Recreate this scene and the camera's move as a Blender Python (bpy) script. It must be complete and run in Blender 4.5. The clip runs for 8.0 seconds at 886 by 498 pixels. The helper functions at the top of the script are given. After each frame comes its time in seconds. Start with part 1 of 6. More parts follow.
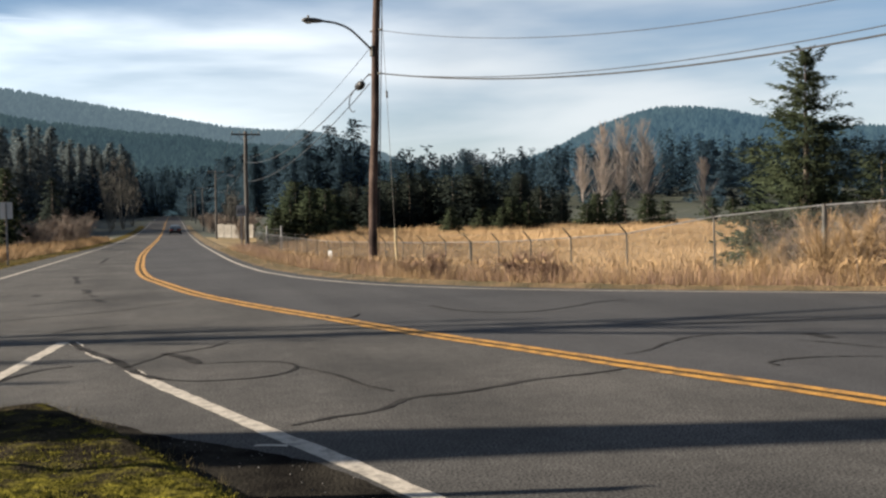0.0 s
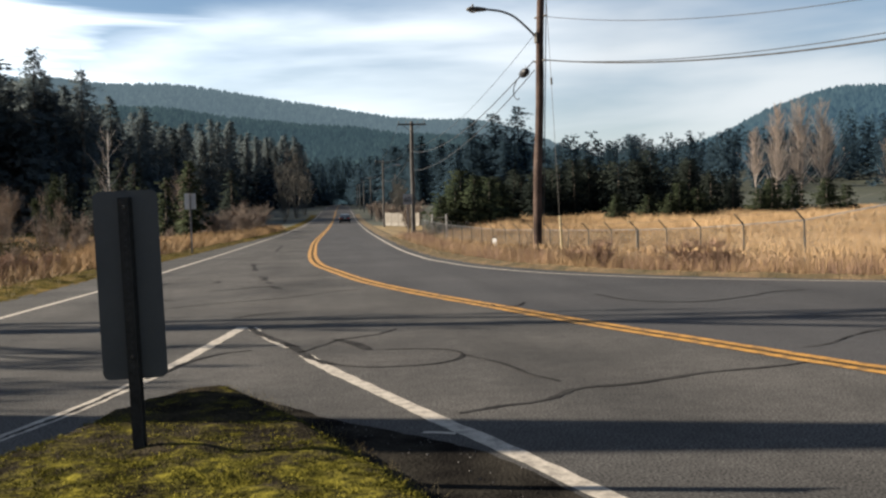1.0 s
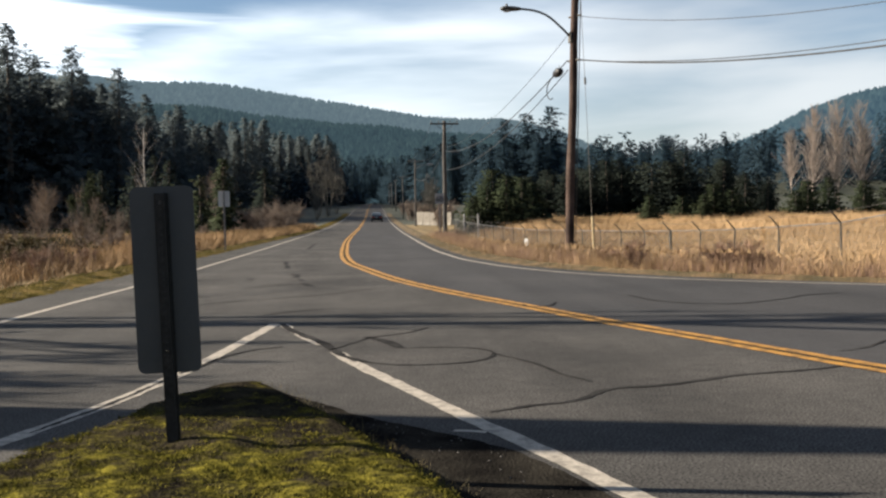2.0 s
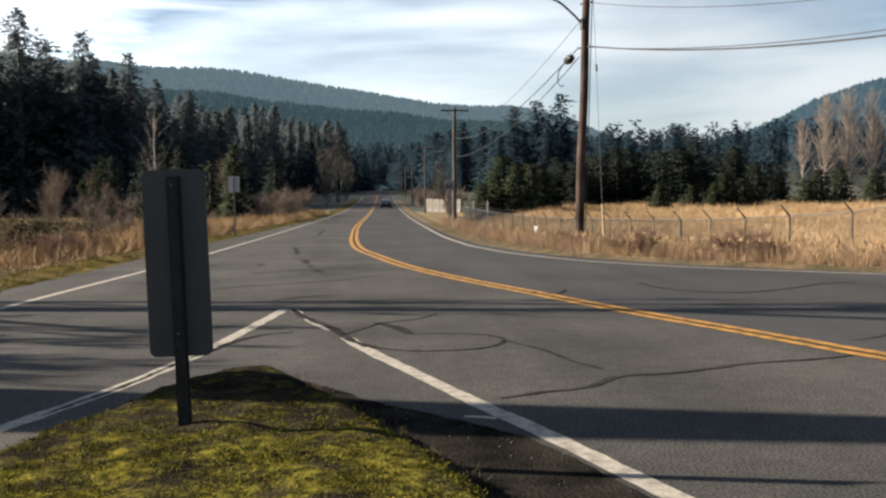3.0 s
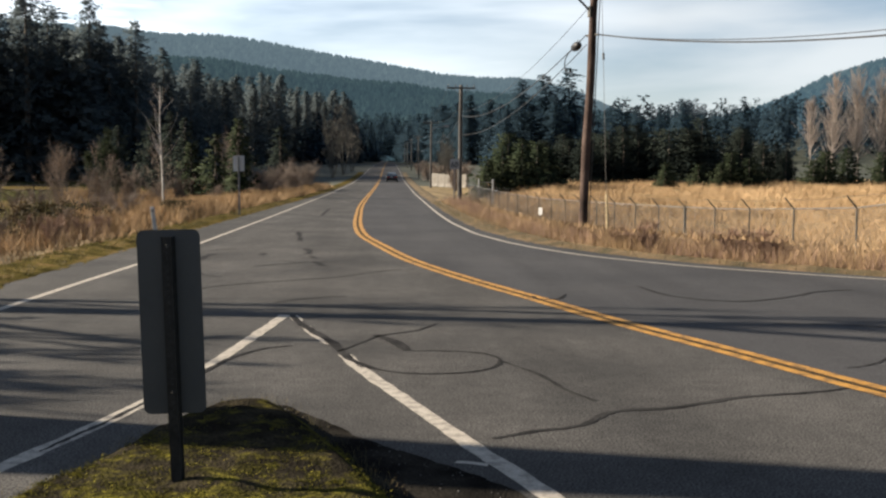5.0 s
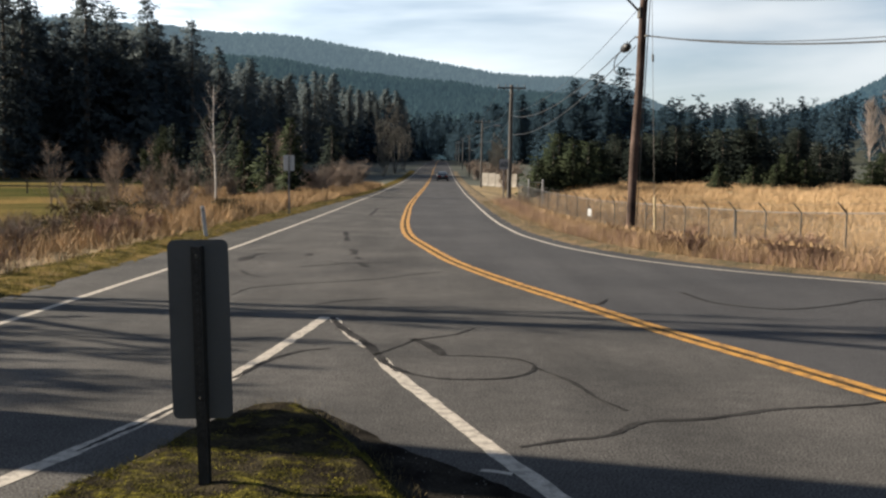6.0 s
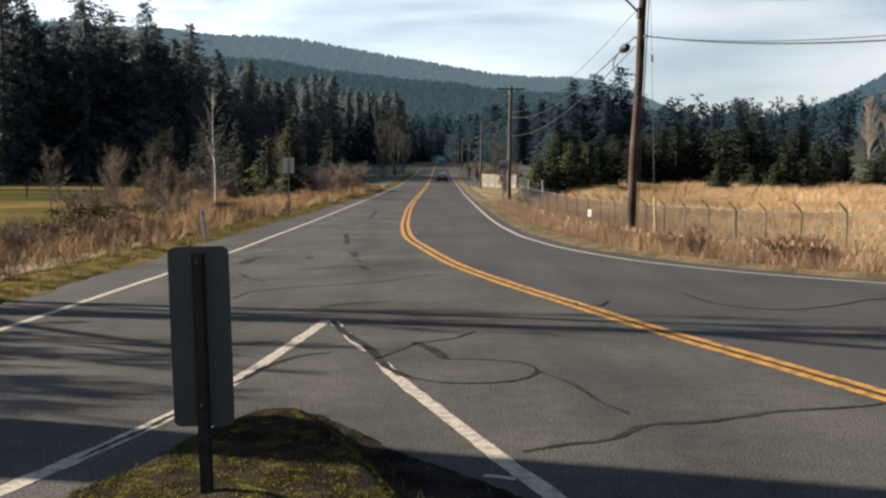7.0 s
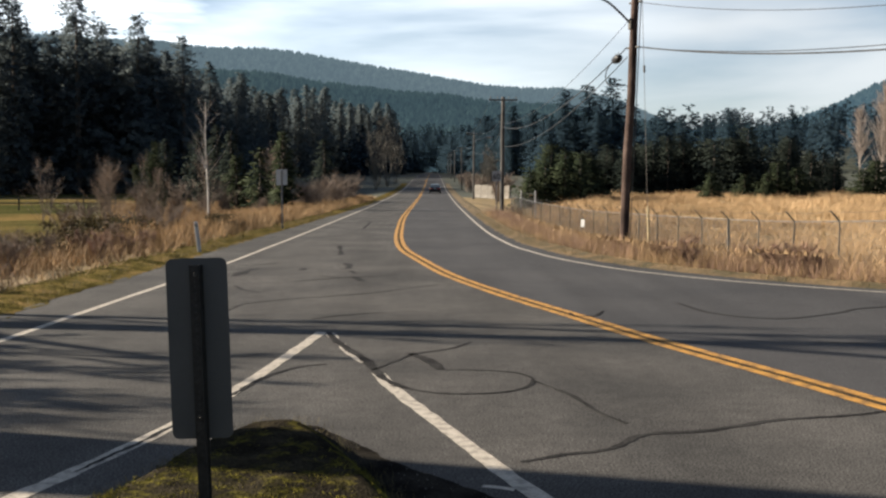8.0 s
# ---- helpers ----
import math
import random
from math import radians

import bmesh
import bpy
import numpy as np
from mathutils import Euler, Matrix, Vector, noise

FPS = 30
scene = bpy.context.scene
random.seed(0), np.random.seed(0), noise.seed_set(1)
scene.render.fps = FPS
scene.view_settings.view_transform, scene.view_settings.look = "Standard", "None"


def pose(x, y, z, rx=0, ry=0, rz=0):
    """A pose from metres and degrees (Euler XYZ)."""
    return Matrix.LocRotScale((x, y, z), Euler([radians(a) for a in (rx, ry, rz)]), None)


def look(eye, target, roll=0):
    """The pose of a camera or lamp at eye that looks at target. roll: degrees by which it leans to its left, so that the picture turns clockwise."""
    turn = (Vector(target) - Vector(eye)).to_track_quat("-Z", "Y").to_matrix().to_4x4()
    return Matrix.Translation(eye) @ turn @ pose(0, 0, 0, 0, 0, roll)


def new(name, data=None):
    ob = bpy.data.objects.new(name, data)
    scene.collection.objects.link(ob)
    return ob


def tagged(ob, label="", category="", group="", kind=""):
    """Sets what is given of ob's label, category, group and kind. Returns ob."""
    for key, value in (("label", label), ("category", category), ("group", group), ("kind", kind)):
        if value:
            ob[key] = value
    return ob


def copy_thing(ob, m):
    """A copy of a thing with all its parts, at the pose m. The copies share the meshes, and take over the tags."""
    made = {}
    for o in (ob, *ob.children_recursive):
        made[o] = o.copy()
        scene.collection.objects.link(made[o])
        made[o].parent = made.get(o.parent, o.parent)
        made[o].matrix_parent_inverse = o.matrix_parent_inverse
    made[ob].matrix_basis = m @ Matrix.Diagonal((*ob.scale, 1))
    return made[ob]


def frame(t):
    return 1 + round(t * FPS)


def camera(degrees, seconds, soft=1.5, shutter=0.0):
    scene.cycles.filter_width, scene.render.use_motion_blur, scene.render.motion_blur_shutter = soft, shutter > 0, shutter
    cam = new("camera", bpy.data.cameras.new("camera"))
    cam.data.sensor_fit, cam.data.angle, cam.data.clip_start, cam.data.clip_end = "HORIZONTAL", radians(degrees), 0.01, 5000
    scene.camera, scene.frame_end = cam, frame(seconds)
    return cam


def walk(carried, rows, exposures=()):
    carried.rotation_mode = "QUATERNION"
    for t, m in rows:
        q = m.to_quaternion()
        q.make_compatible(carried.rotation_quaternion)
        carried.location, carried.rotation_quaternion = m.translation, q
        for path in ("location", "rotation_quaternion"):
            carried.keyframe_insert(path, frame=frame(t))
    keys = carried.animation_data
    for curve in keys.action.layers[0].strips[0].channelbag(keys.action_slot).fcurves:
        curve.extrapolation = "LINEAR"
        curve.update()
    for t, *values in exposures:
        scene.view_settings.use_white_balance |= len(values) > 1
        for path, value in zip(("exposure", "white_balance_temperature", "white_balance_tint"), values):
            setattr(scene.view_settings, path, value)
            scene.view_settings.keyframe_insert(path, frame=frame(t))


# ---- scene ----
cam = camera(48.67, 8.0, soft=2.4)
PATH = [
    (0.0, (-0.001, -0.001, 1.233), (2.654, 9.637, 0.990), -1.01),
    (0.2, (-0.004, 0.01, 1.234), (2.206, 9.741, 0.949), -1.18),
    (0.5, (-0.008, 0.027, 1.236), (1.497, 9.907, 0.883), -1.45),
    (1.0, (-0.010, 0.037, 1.242), (1.002, 9.980, 0.907), -1.37),
    (1.5, (-0.013, 0.032, 1.240), (0.788, 9.995, 0.952), -1.04),
    (3.0, (-0.030, 0.049, 1.227), (0.569, 10.020, 0.763), -0.51),
    (3.5, (-0.038, 0.053, 1.230), (0.490, 10.029, 0.792), -0.23),
    (4.0, (-0.040, 0.116, 1.328), (0.484, 10.087, 0.785), -0.58),
    (4.2, (-0.059, 0.207, 1.406), (0.554, 10.173, 0.855), 0.62),
    (5.3, (0.061, 0.012, 1.710), (0.508, 9.970, 0.915), -0.02),
    (5.5, (0.076, 0.044, 1.721), (0.259, 10.019, 1.031), -0.19),
    (6.0, (0.162, -0.011, 1.736), (0.190, 9.959, 0.964), 0.80),
    (6.5, (0.166, 0.022, 1.754), (0.301, 9.976, 0.805), 0.66),
    (7.0, (0.155, 0.012, 1.754), (0.182, 9.983, 0.994), 0.41),
    (7.5, (0.131, 0.015, 1.744), (0.234, 9.991, 1.067), 0.30),
    (8.0, (0.128, 0.011, 1.751), (0.227, 9.989, 1.103), 0.16),
]
walk(cam, [(t, look(eye, target, roll)) for t, eye, target, roll in PATH])

# ---- light: low winter sun from the side, thin cirrus ----
SUN_TO = Vector((-0.975, 0.20, 0.0)).normalized()
SUN_EL = radians(24)
world = bpy.data.worlds.new("world")
scene.world = world
world.use_nodes = True
wn, wl = world.node_tree.nodes, world.node_tree.links
wn.clear()
w_out = wn.new("ShaderNodeOutputWorld")
w_bg = wn.new("ShaderNodeBackground")
w_sky = wn.new("ShaderNodeTexSky")
w_sky.sky_type = "NISHITA"
w_sky.sun_disc = False
w_sky.sun_elevation = SUN_EL
w_sky.sun_rotation = math.atan2(SUN_TO.x, SUN_TO.y)
w_sky.air_density, w_sky.dust_density, w_sky.ozone_density = 1.0, 0.9, 3.0
w_co = wn.new("ShaderNodeTexCoord")


def cirrus(scale, turn, size, lo, hi, amount):
    """Soft drawn-out streaks of thin cloud."""
    m = wn.new("ShaderNodeMapping")
    m.inputs["Scale"].default_value = scale
    m.inputs["Rotation"].default_value = [radians(a) for a in turn]
    k = wn.new("ShaderNodeTexNoise")
    k.inputs["Scale"].default_value, k.inputs["Detail"].default_value = size, 6
    k.inputs["Roughness"].default_value, k.inputs["Distortion"].default_value = 0.46, 0.4
    r = wn.new("ShaderNodeMapRange")
    r.interpolation_type = "SMOOTHSTEP"
    r.inputs["From Min"].default_value, r.inputs["From Max"].default_value = lo, hi
    r.inputs["To Max"].default_value = amount
    wl.new(w_co.outputs["Generated"], m.inputs["Vector"])
    wl.new(m.outputs["Vector"], k.inputs["Vector"])
    wl.new(k.outputs["Fac"], r.inputs["Value"])
    return r.outputs["Result"]


def larger(a, b):
    m = wn.new("ShaderNodeMath")
    m.operation = "MAXIMUM"
    wl.new(a, m.inputs[0])
    wl.new(b, m.inputs[1])
    return m.outputs["Value"]


w_sep = wn.new("ShaderNodeSeparateXYZ")
wl.new(w_co.outputs["Generated"], w_sep.inputs["Vector"])
w_veil = wn.new("ShaderNodeMapRange")
w_veil.inputs["From Min"].default_value, w_veil.inputs["From Max"].default_value = 0.07, 0.19
w_veil.inputs["To Min"].default_value, w_veil.inputs["To Max"].default_value = 0.40, 0.0
wl.new(w_sep.outputs["Z"], w_veil.inputs["Value"])
w_streaks = larger(cirrus((1.0, 1.0, 6.0), (8, -14, 25), 1.7, 0.35, 0.70, 0.8), cirrus((1.0, 1.0, 11.0), (-6, 17, 60), 2.3, 0.50, 0.70, 0.6))
# the cirrus thins out overhead
w_low = wn.new("ShaderNodeMapRange")
w_low.inputs["From Min"].default_value, w_low.inputs["From Max"].default_value = 0.22, 0.45
w_low.inputs["To Min"].default_value, w_low.inputs["To Max"].default_value = 1.0, 0.1
wl.new(w_sep.outputs["Z"], w_low.inputs["Value"])
w_thin = wn.new("ShaderNodeMath")
w_thin.operation = "MULTIPLY"
wl.new(w_streaks, w_thin.inputs[0])
wl.new(w_low.outputs["Result"], w_thin.inputs[1])
w_mix = wn.new("ShaderNodeMixRGB")
wl.new(larger(w_thin.outputs["Value"], w_veil.outputs["Result"]), w_mix.inputs["Fac"])
wl.new(w_sky.outputs["Color"], w_mix.inputs["Color1"])
wl.new(w_mix.outputs["Color"], w_bg.inputs["Color"])
# cirrus shines more strongly towards the sun
w_dot = wn.new("ShaderNodeVectorMath")
w_dot.operation = "DOT_PRODUCT"
w_dot.inputs[1].default_value = SUN_TO * math.cos(SUN_EL) + Vector((0, 0, math.sin(SUN_EL)))
w_shine = wn.new("ShaderNodeMapRange")
w_shine.inputs["From Min"].default_value, w_shine.inputs["From Max"].default_value = 0.0, 0.72
w_shine.inputs["To Min"].default_value, w_shine.inputs["To Max"].default_value = 7.8, 27.0
w_col = wn.new("ShaderNodeVectorMath")
w_col.operation = "SCALE"
w_col.inputs[0].default_value = (0.94, 0.985, 1.01)
wl.new(w_co.outputs["Generated"], w_dot.inputs[0])
wl.new(w_dot.outputs["Value"], w_shine.inputs["Value"])
wl.new(w_shine.outputs["Result"], w_col.inputs["Scale"])
wl.new(w_col.outputs["Vector"], w_mix.inputs["Color2"])
w_bg.inputs["Strength"].default_value = 0.037
wl.new(w_bg.outputs["Background"], w_out.inputs["Surface"])

sun_data = bpy.data.lights.new("sun", "SUN")
sun_data.energy, sun_data.angle, sun_data.color = 5.0, radians(0.7), (1.0, 0.88, 0.72)
sun = new("sun", sun_data)
sun_from = SUN_TO * math.cos(SUN_EL) + Vector((0, 0, math.sin(SUN_EL)))
sun.matrix_world = look(sun_from * 100, (0, 0, 0))
scene.view_settings.exposure = 1.77

# ---- materials ----
def mat(name, c1, c2, scale=2.0, rough=0.8, bump=0.3, fine=40.0, c3=None, per_thing=0.0, per_piece=0.0, metal=0.0, haze_glow=None, spec=0.3, fine_mix=0.35, dist=0.02, coords="Object", streak=0.0, leafy=0.0, porous=0.0, mottle=0.0):
    """Two scales of colour variation and a fine relief; per_thing and per_piece vary the brightness between objects and
    islands; leafy lets light through, porous stands for the gaps between needles; an emission colour can stand in for
    distance haze.
    """
    m = bpy.data.materials.new(name)
    m.use_nodes = True
    n, l = m.node_tree.nodes, m.node_tree.links
    b = n["Principled BSDF"]
    b.inputs["Roughness"].default_value = rough
    b.inputs["Metallic"].default_value = metal
    b.inputs["Specular IOR Level"].default_value = spec
    if coords == "World":
        co = n.new("ShaderNodeNewGeometry").outputs["Position"]
    else:
        co = n.new("ShaderNodeTexCoord").outputs["Object"]
    big = n.new("ShaderNodeTexNoise")
    big.inputs["Scale"].default_value, big.inputs["Detail"].default_value = scale, 5
    small = n.new("ShaderNodeTexNoise")
    small.inputs["Scale"].default_value, small.inputs["Detail"].default_value = fine, 3
    l.new(co, big.inputs["Vector"])
    l.new(co, small.inputs["Vector"])
    ramp = n.new("ShaderNodeValToRGB")
    e = ramp.color_ramp.elements
    e[0].position, e[0].color = 0.36, (*c1, 1)
    e[1].position, e[1].color = 0.64, (*c2, 1)
    if c3:
        k = ramp.color_ramp.elements.new(0.5)
        k.color = (*c3, 1)
    l.new(big.outputs["Fac"], ramp.inputs["Fac"])
    grain = n.new("ShaderNodeMapRange")
    grain.inputs["From Min"].default_value, grain.inputs["From Max"].default_value = 0.3, 0.7
    grain.inputs["To Min"].default_value, grain.inputs["To Max"].default_value = 1 - fine_mix, 1 + fine_mix
    l.new(small.outputs["Fac"], grain.inputs["Value"])
    value = grain.outputs["Result"]
    for amount, node, socket in ((per_thing, "ShaderNodeObjectInfo", "Random"), (per_piece, "ShaderNodeNewGeometry", "Random Per Island")):
        if amount:
            src = n.new(node)
            mr = n.new("ShaderNodeMapRange")
            mr.inputs["To Min"].default_value, mr.inputs["To Max"].default_value = 1 - amount, 1 + amount
            l.new(src.outputs[socket], mr.inputs["Value"])
            mul = n.new("ShaderNodeMath")
            mul.operation = "MULTIPLY"
            l.new(value, mul.inputs[0])
            l.new(mr.outputs["Result"], mul.inputs[1])
            value = mul.outputs["Value"]
    if streak:
        stretch = n.new("ShaderNodeMapping")
        stretch.inputs["Scale"].default_value = (1.1, 0.09, 1.0)
        l.new(co, stretch.inputs["Vector"])
        band = n.new("ShaderNodeTexNoise")
        band.inputs["Scale"].default_value, band.inputs["Detail"].default_value = 1.0, 4
        l.new(stretch.outputs["Vector"], band.inputs["Vector"])
        sr = n.new("ShaderNodeMapRange")
        sr.inputs["From Min"].default_value, sr.inputs["From Max"].default_value = 0.3, 0.7
        sr.inputs["To Min"].default_value, sr.inputs["To Max"].default_value = 1 - streak, 1 + streak
        l.new(band.outputs["Fac"], sr.inputs["Value"])
        sm = n.new("ShaderNodeMath")
        sm.operation = "MULTIPLY"
        l.new(value, sm.inputs[0])
        l.new(sr.outputs["Result"], sm.inputs[1])
        value = sm.outputs["Value"]
    if mottle:
        blot = n.new("ShaderNodeTexNoise")
        blot.inputs["Scale"].default_value, blot.inputs["Detail"].default_value, blot.inputs["Roughness"].default_value = 5.5, 6, 0.7
        l.new(co, blot.inputs["Vector"])
        br = n.new("ShaderNodeMapRange")
        br.inputs["From Min"].default_value, br.inputs["From Max"].default_value = 0.33, 0.67
        br.inputs["To Min"].default_value, br.inputs["To Max"].default_value = 1 - mottle, 1 + mottle
        l.new(blot.outputs["Fac"], br.inputs["Value"])
        blotches = n.new("ShaderNodeMath")
        blotches.operation = "MULTIPLY"
        l.new(value, blotches.inputs[0])
        l.new(br.outputs["Result"], blotches.inputs[1])
        value = blotches.outputs["Value"]
    vm = n.new("ShaderNodeVectorMath")
    vm.operation = "SCALE"
    l.new(ramp.outputs["Color"], vm.inputs[0])
    l.new(value, vm.inputs["Scale"])
    l.new(vm.outputs["Vector"], b.inputs["Base Color"])
    if bump:
        bp = n.new("ShaderNodeBump")
        bp.inputs["Strength"].default_value, bp.inputs["Distance"].default_value = bump, dist
        l.new(small.outputs["Fac"], bp.inputs["Height"])
        l.new(bp.outputs["Normal"], b.inputs["Normal"])
    if leafy:
        thin = n.new("ShaderNodeBsdfTranslucent")
        l.new(vm.outputs["Vector"], thin.inputs["Color"])
        both = n.new("ShaderNodeMixShader")
        both.inputs["Fac"].default_value = leafy
        l.new(b.outputs["BSDF"], both.inputs[1])
        l.new(thin.outputs["BSDF"], both.inputs[2])
        gaps = n.new("ShaderNodeMixShader")
        gaps.inputs["Fac"].default_value = porous
        l.new(both.outputs["Shader"], gaps.inputs[1])
        l.new(n.new("ShaderNodeBsdfTransparent").outputs["BSDF"], gaps.inputs[2])
        l.new((gaps if porous else both).outputs["Shader"], n["Material Output"].inputs["Surface"])
    if haze_glow:
        b.inputs["Emission Color"].default_value = (*haze_glow[:3], 1)
        b.inputs["Emission Strength"].default_value = haze_glow[3]
    return m


M_ASPHALT = mat("asphalt", (0.0345, 0.0335, 0.0318), (0.056, 0.0532, 0.0495), 0.45, 0.92, 0.35, 70, fine_mix=1.0, spec=0.10, streak=0.2, dist=0.006, coords="World", mottle=0.18)
M_LANE = mat("newer_asphalt", (0.032, 0.0322, 0.0335), (0.044, 0.0433, 0.044), 0.3, 0.9, 0.3, 75, fine_mix=0.6, spec=0.10, streak=0.14, dist=0.005, coords="World", mottle=0.08)
M_TAR = mat("tar_seal", (0.014, 0.0135, 0.0135), (0.030, 0.029, 0.028), 3.0, 0.9, 0.2, 60, spec=0.03, fine_mix=0.5, coords="World")
M_SKID = mat("tyre_mark", (0.015, 0.015, 0.015), (0.027, 0.02625, 0.0255), 1.4, 0.9, 0.2, 50, spec=0.05, coords="World")
M_WHITE_LINE = mat("white_road_paint", (0.17, 0.153, 0.128), (0.305, 0.276, 0.232), 13.0, 0.8, 0.2, 60, c3=(0.262, 0.236, 0.197), fine_mix=0.22, dist=0.004, coords="World")
M_YELLOW_LINE = mat("yellow_road_paint", (0.12, 0.066, 0.020), (0.33, 0.170, 0.030), 7.0, 0.8, 0.2, 60, c3=(0.275, 0.138, 0.025), fine_mix=0.28, dist=0.004, coords="World")
M_YELLOW_SMEAR = mat("smeared_yellow_paint", (0.0195, 0.01725, 0.0135), (0.0675, 0.04125, 0.0165), 5.0, 0.9, 0.2, 60, fine_mix=0.3, spec=0.05, dist=0.004, coords="World")
M_GROUND = mat("dry_grass_ground", (0.12, 0.08625, 0.0375), (0.255, 0.18, 0.0825), 0.09, 0.95, 0.8, 6, c3=(0.18, 0.1275, 0.05625), fine_mix=0.35, dist=0.15, coords="World")
M_SHADED_FOREST_FLOOR = mat("shaded_forest_floor", (0.015, 0.01875, 0.01125), (0.03, 0.03375, 0.01875), 0.05, 0.95, 0.5, 2, coords="World")
M_VERGE = mat("mossy_verge", (0.032, 0.028, 0.010), (0.135, 0.095, 0.040), 2.2, 0.95, 0.9, 26, c3=(0.080, 0.064, 0.021), fine_mix=0.55, dist=0.05, coords="World", spec=0.0)
M_VERGE_TAN = mat("dry_verge", (0.0525, 0.04125, 0.0165), (0.1425, 0.09375, 0.045), 1.6, 0.95, 0.9, 26, c3=(0.0975, 0.0675, 0.03), fine_mix=0.5, dist=0.05, coords="World")
M_MOSS = mat("moss", (0.035, 0.034, 0.009), (0.155, 0.135, 0.024), 9.0, 0.95, 0, 60, c3=(0.090, 0.082, 0.016), fine_mix=0.4, per_piece=0.35, coords="World", spec=0.0)
M_SOIL = mat("dark_soil", (0.009, 0.00825, 0.0075), (0.024, 0.02175, 0.018), 3.0, 0.95, 0.5, 60, spec=0.0, fine_mix=0.4, dist=0.02, coords="World")
M_GRASS_DRY = mat("dry_grass_blades", (0.1762, 0.1125, 0.054), (0.315, 0.2115, 0.111), 0.25, 0.8, 0, 3, per_piece=0.35, coords="World")
M_GRASS_FIELD = mat("golden_field_grass", (0.262, 0.170, 0.084), (0.385, 0.262, 0.140), 0.08, 0.8, 0, 3, per_piece=0.25, coords="World")
M_GRASS_BANK = mat("orange_tan_bank_grass", (0.150, 0.092, 0.040), (0.340, 0.215, 0.100), 0.35, 0.8, 0, 3, per_piece=0.4, coords="World")
M_GRASS_RUST = mat("rusty_stems", (0.120, 0.074, 0.052), (0.235, 0.150, 0.105), 0.5, 0.85, 0, 3, per_piece=0.4, coords="World")
M_GRASS_GREEN = mat("green_grass_blades", (0.056, 0.050, 0.018), (0.135, 0.098, 0.040), 0.5, 0.8, 0, 3, per_piece=0.35, coords="World")
M_BRAMBLE = mat("bramble_leaves", (0.030, 0.028, 0.014), (0.085, 0.060, 0.032), 1.5, 0.8, 0, 5, per_piece=0.4, spec=0.1, leafy=0.3)
M_NEEDLE = mat("fir_needles", (0.060, 0.076, 0.082), (0.084, 0.099, 0.102), 0.25, 0.9, 0, 5, per_thing=0.2, per_piece=0.12, spec=0.0, leafy=0.5, porous=0.15)
M_CRUMB = mat("gravel_crumbs", (0.03, 0.028, 0.026), (0.10, 0.095, 0.088), 9.0, 0.9, 0.3, 60, per_piece=0.5, coords="World")
M_STAND = mat("dense_fir_needles", (0.016, 0.021, 0.019), (0.027, 0.033, 0.027), 0.4, 0.9, 0, 5, per_thing=0.15, per_piece=0.2, spec=0.0, leafy=0.4)
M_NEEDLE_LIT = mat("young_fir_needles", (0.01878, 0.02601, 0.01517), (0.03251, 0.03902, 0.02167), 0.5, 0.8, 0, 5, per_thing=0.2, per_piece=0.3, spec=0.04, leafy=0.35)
# blue tint puts the valley's distance haze into the base colour
M_HAZED_FIR = mat("hazed_fir_needles", (0.017, 0.031, 0.043), (0.025, 0.042, 0.056), 0.01, 0.9, 0, 0.3, per_thing=0.12, per_piece=0.06, spec=0.0, leafy=0.5, porous=0.15, coords="World")
M_BARK = mat("bark", (0.0375, 0.03, 0.024), (0.09, 0.075, 0.06), 1.5, 0.9, 0.8, 14)
M_PALE_BARK = mat("pale_bare_bark", (0.24, 0.225, 0.21), (0.38, 0.36, 0.335), 1.0, 0.85, 0.4, 12)
M_TWIG = mat("bare_twigs", (0.09619, 0.07493, 0.06075), (0.1924, 0.1467, 0.1134), 0.8, 0.9, 0, 5, per_piece=0.3)
M_DARK_TWIG = mat("grey_bare_twigs", (0.04725, 0.0441, 0.0378), (0.08925, 0.0819, 0.0672), 0.8, 0.9, 0, 5, per_piece=0.25)
M_TAN_TWIG = mat("sunlit_bare_twigs", (0.1519, 0.1276, 0.1094), (0.243, 0.2025, 0.1721), 0.8, 0.9, 0, 5, per_piece=0.25)
M_POPLAR_TWIG = mat("pale_poplar_twigs", (0.17, 0.132, 0.108), (0.26, 0.205, 0.170), 0.8, 0.9, 0, 5, per_piece=0.2)
M_POLE = mat("weathered_pole_wood", (0.0255, 0.018, 0.01575), (0.07875, 0.0555, 0.0465), 1.1, 0.9, 0.7, 24, c3=(0.0465, 0.03225, 0.027), spec=0.1)
M_POLE_GREY = mat("grey_pole_wood", (0.027, 0.0246, 0.0234), (0.06, 0.0552, 0.0504), 1.1, 0.85, 0.6, 18)
M_GALV = mat("galvanised_steel", (0.14, 0.14, 0.143), (0.23, 0.232, 0.235), 4, 0.45, 0.1, 30, metal=0.7)
M_GALV_DARK = mat("dull_steel", (0.035, 0.033, 0.030), (0.075, 0.070, 0.062), 3, 0.65, 0.2, 30, metal=0.3)
M_GUARD = mat("yellowed_plastic", (0.195, 0.15, 0.0825), (0.285, 0.225, 0.1275), 2, 0.6, 0.1, 20)
M_SIGN_BACK = mat("bare_aluminium_sign_back", (0.058, 0.061, 0.064), (0.070, 0.073, 0.075), 3, 0.6, 0.02, 60, metal=0.35, fine_mix=0.03)
M_SIGN_POST = mat("dark_steel_post", (0.015, 0.0145, 0.014), (0.027, 0.026, 0.0245), 5, 0.65, 0.2, 40, metal=0.3)
M_SIGN_WHITE = mat("white_sign_sheet", (0.315, 0.315, 0.3075), (0.39, 0.39, 0.3825), 3, 0.5, 0.05, 30, fine_mix=0.08)
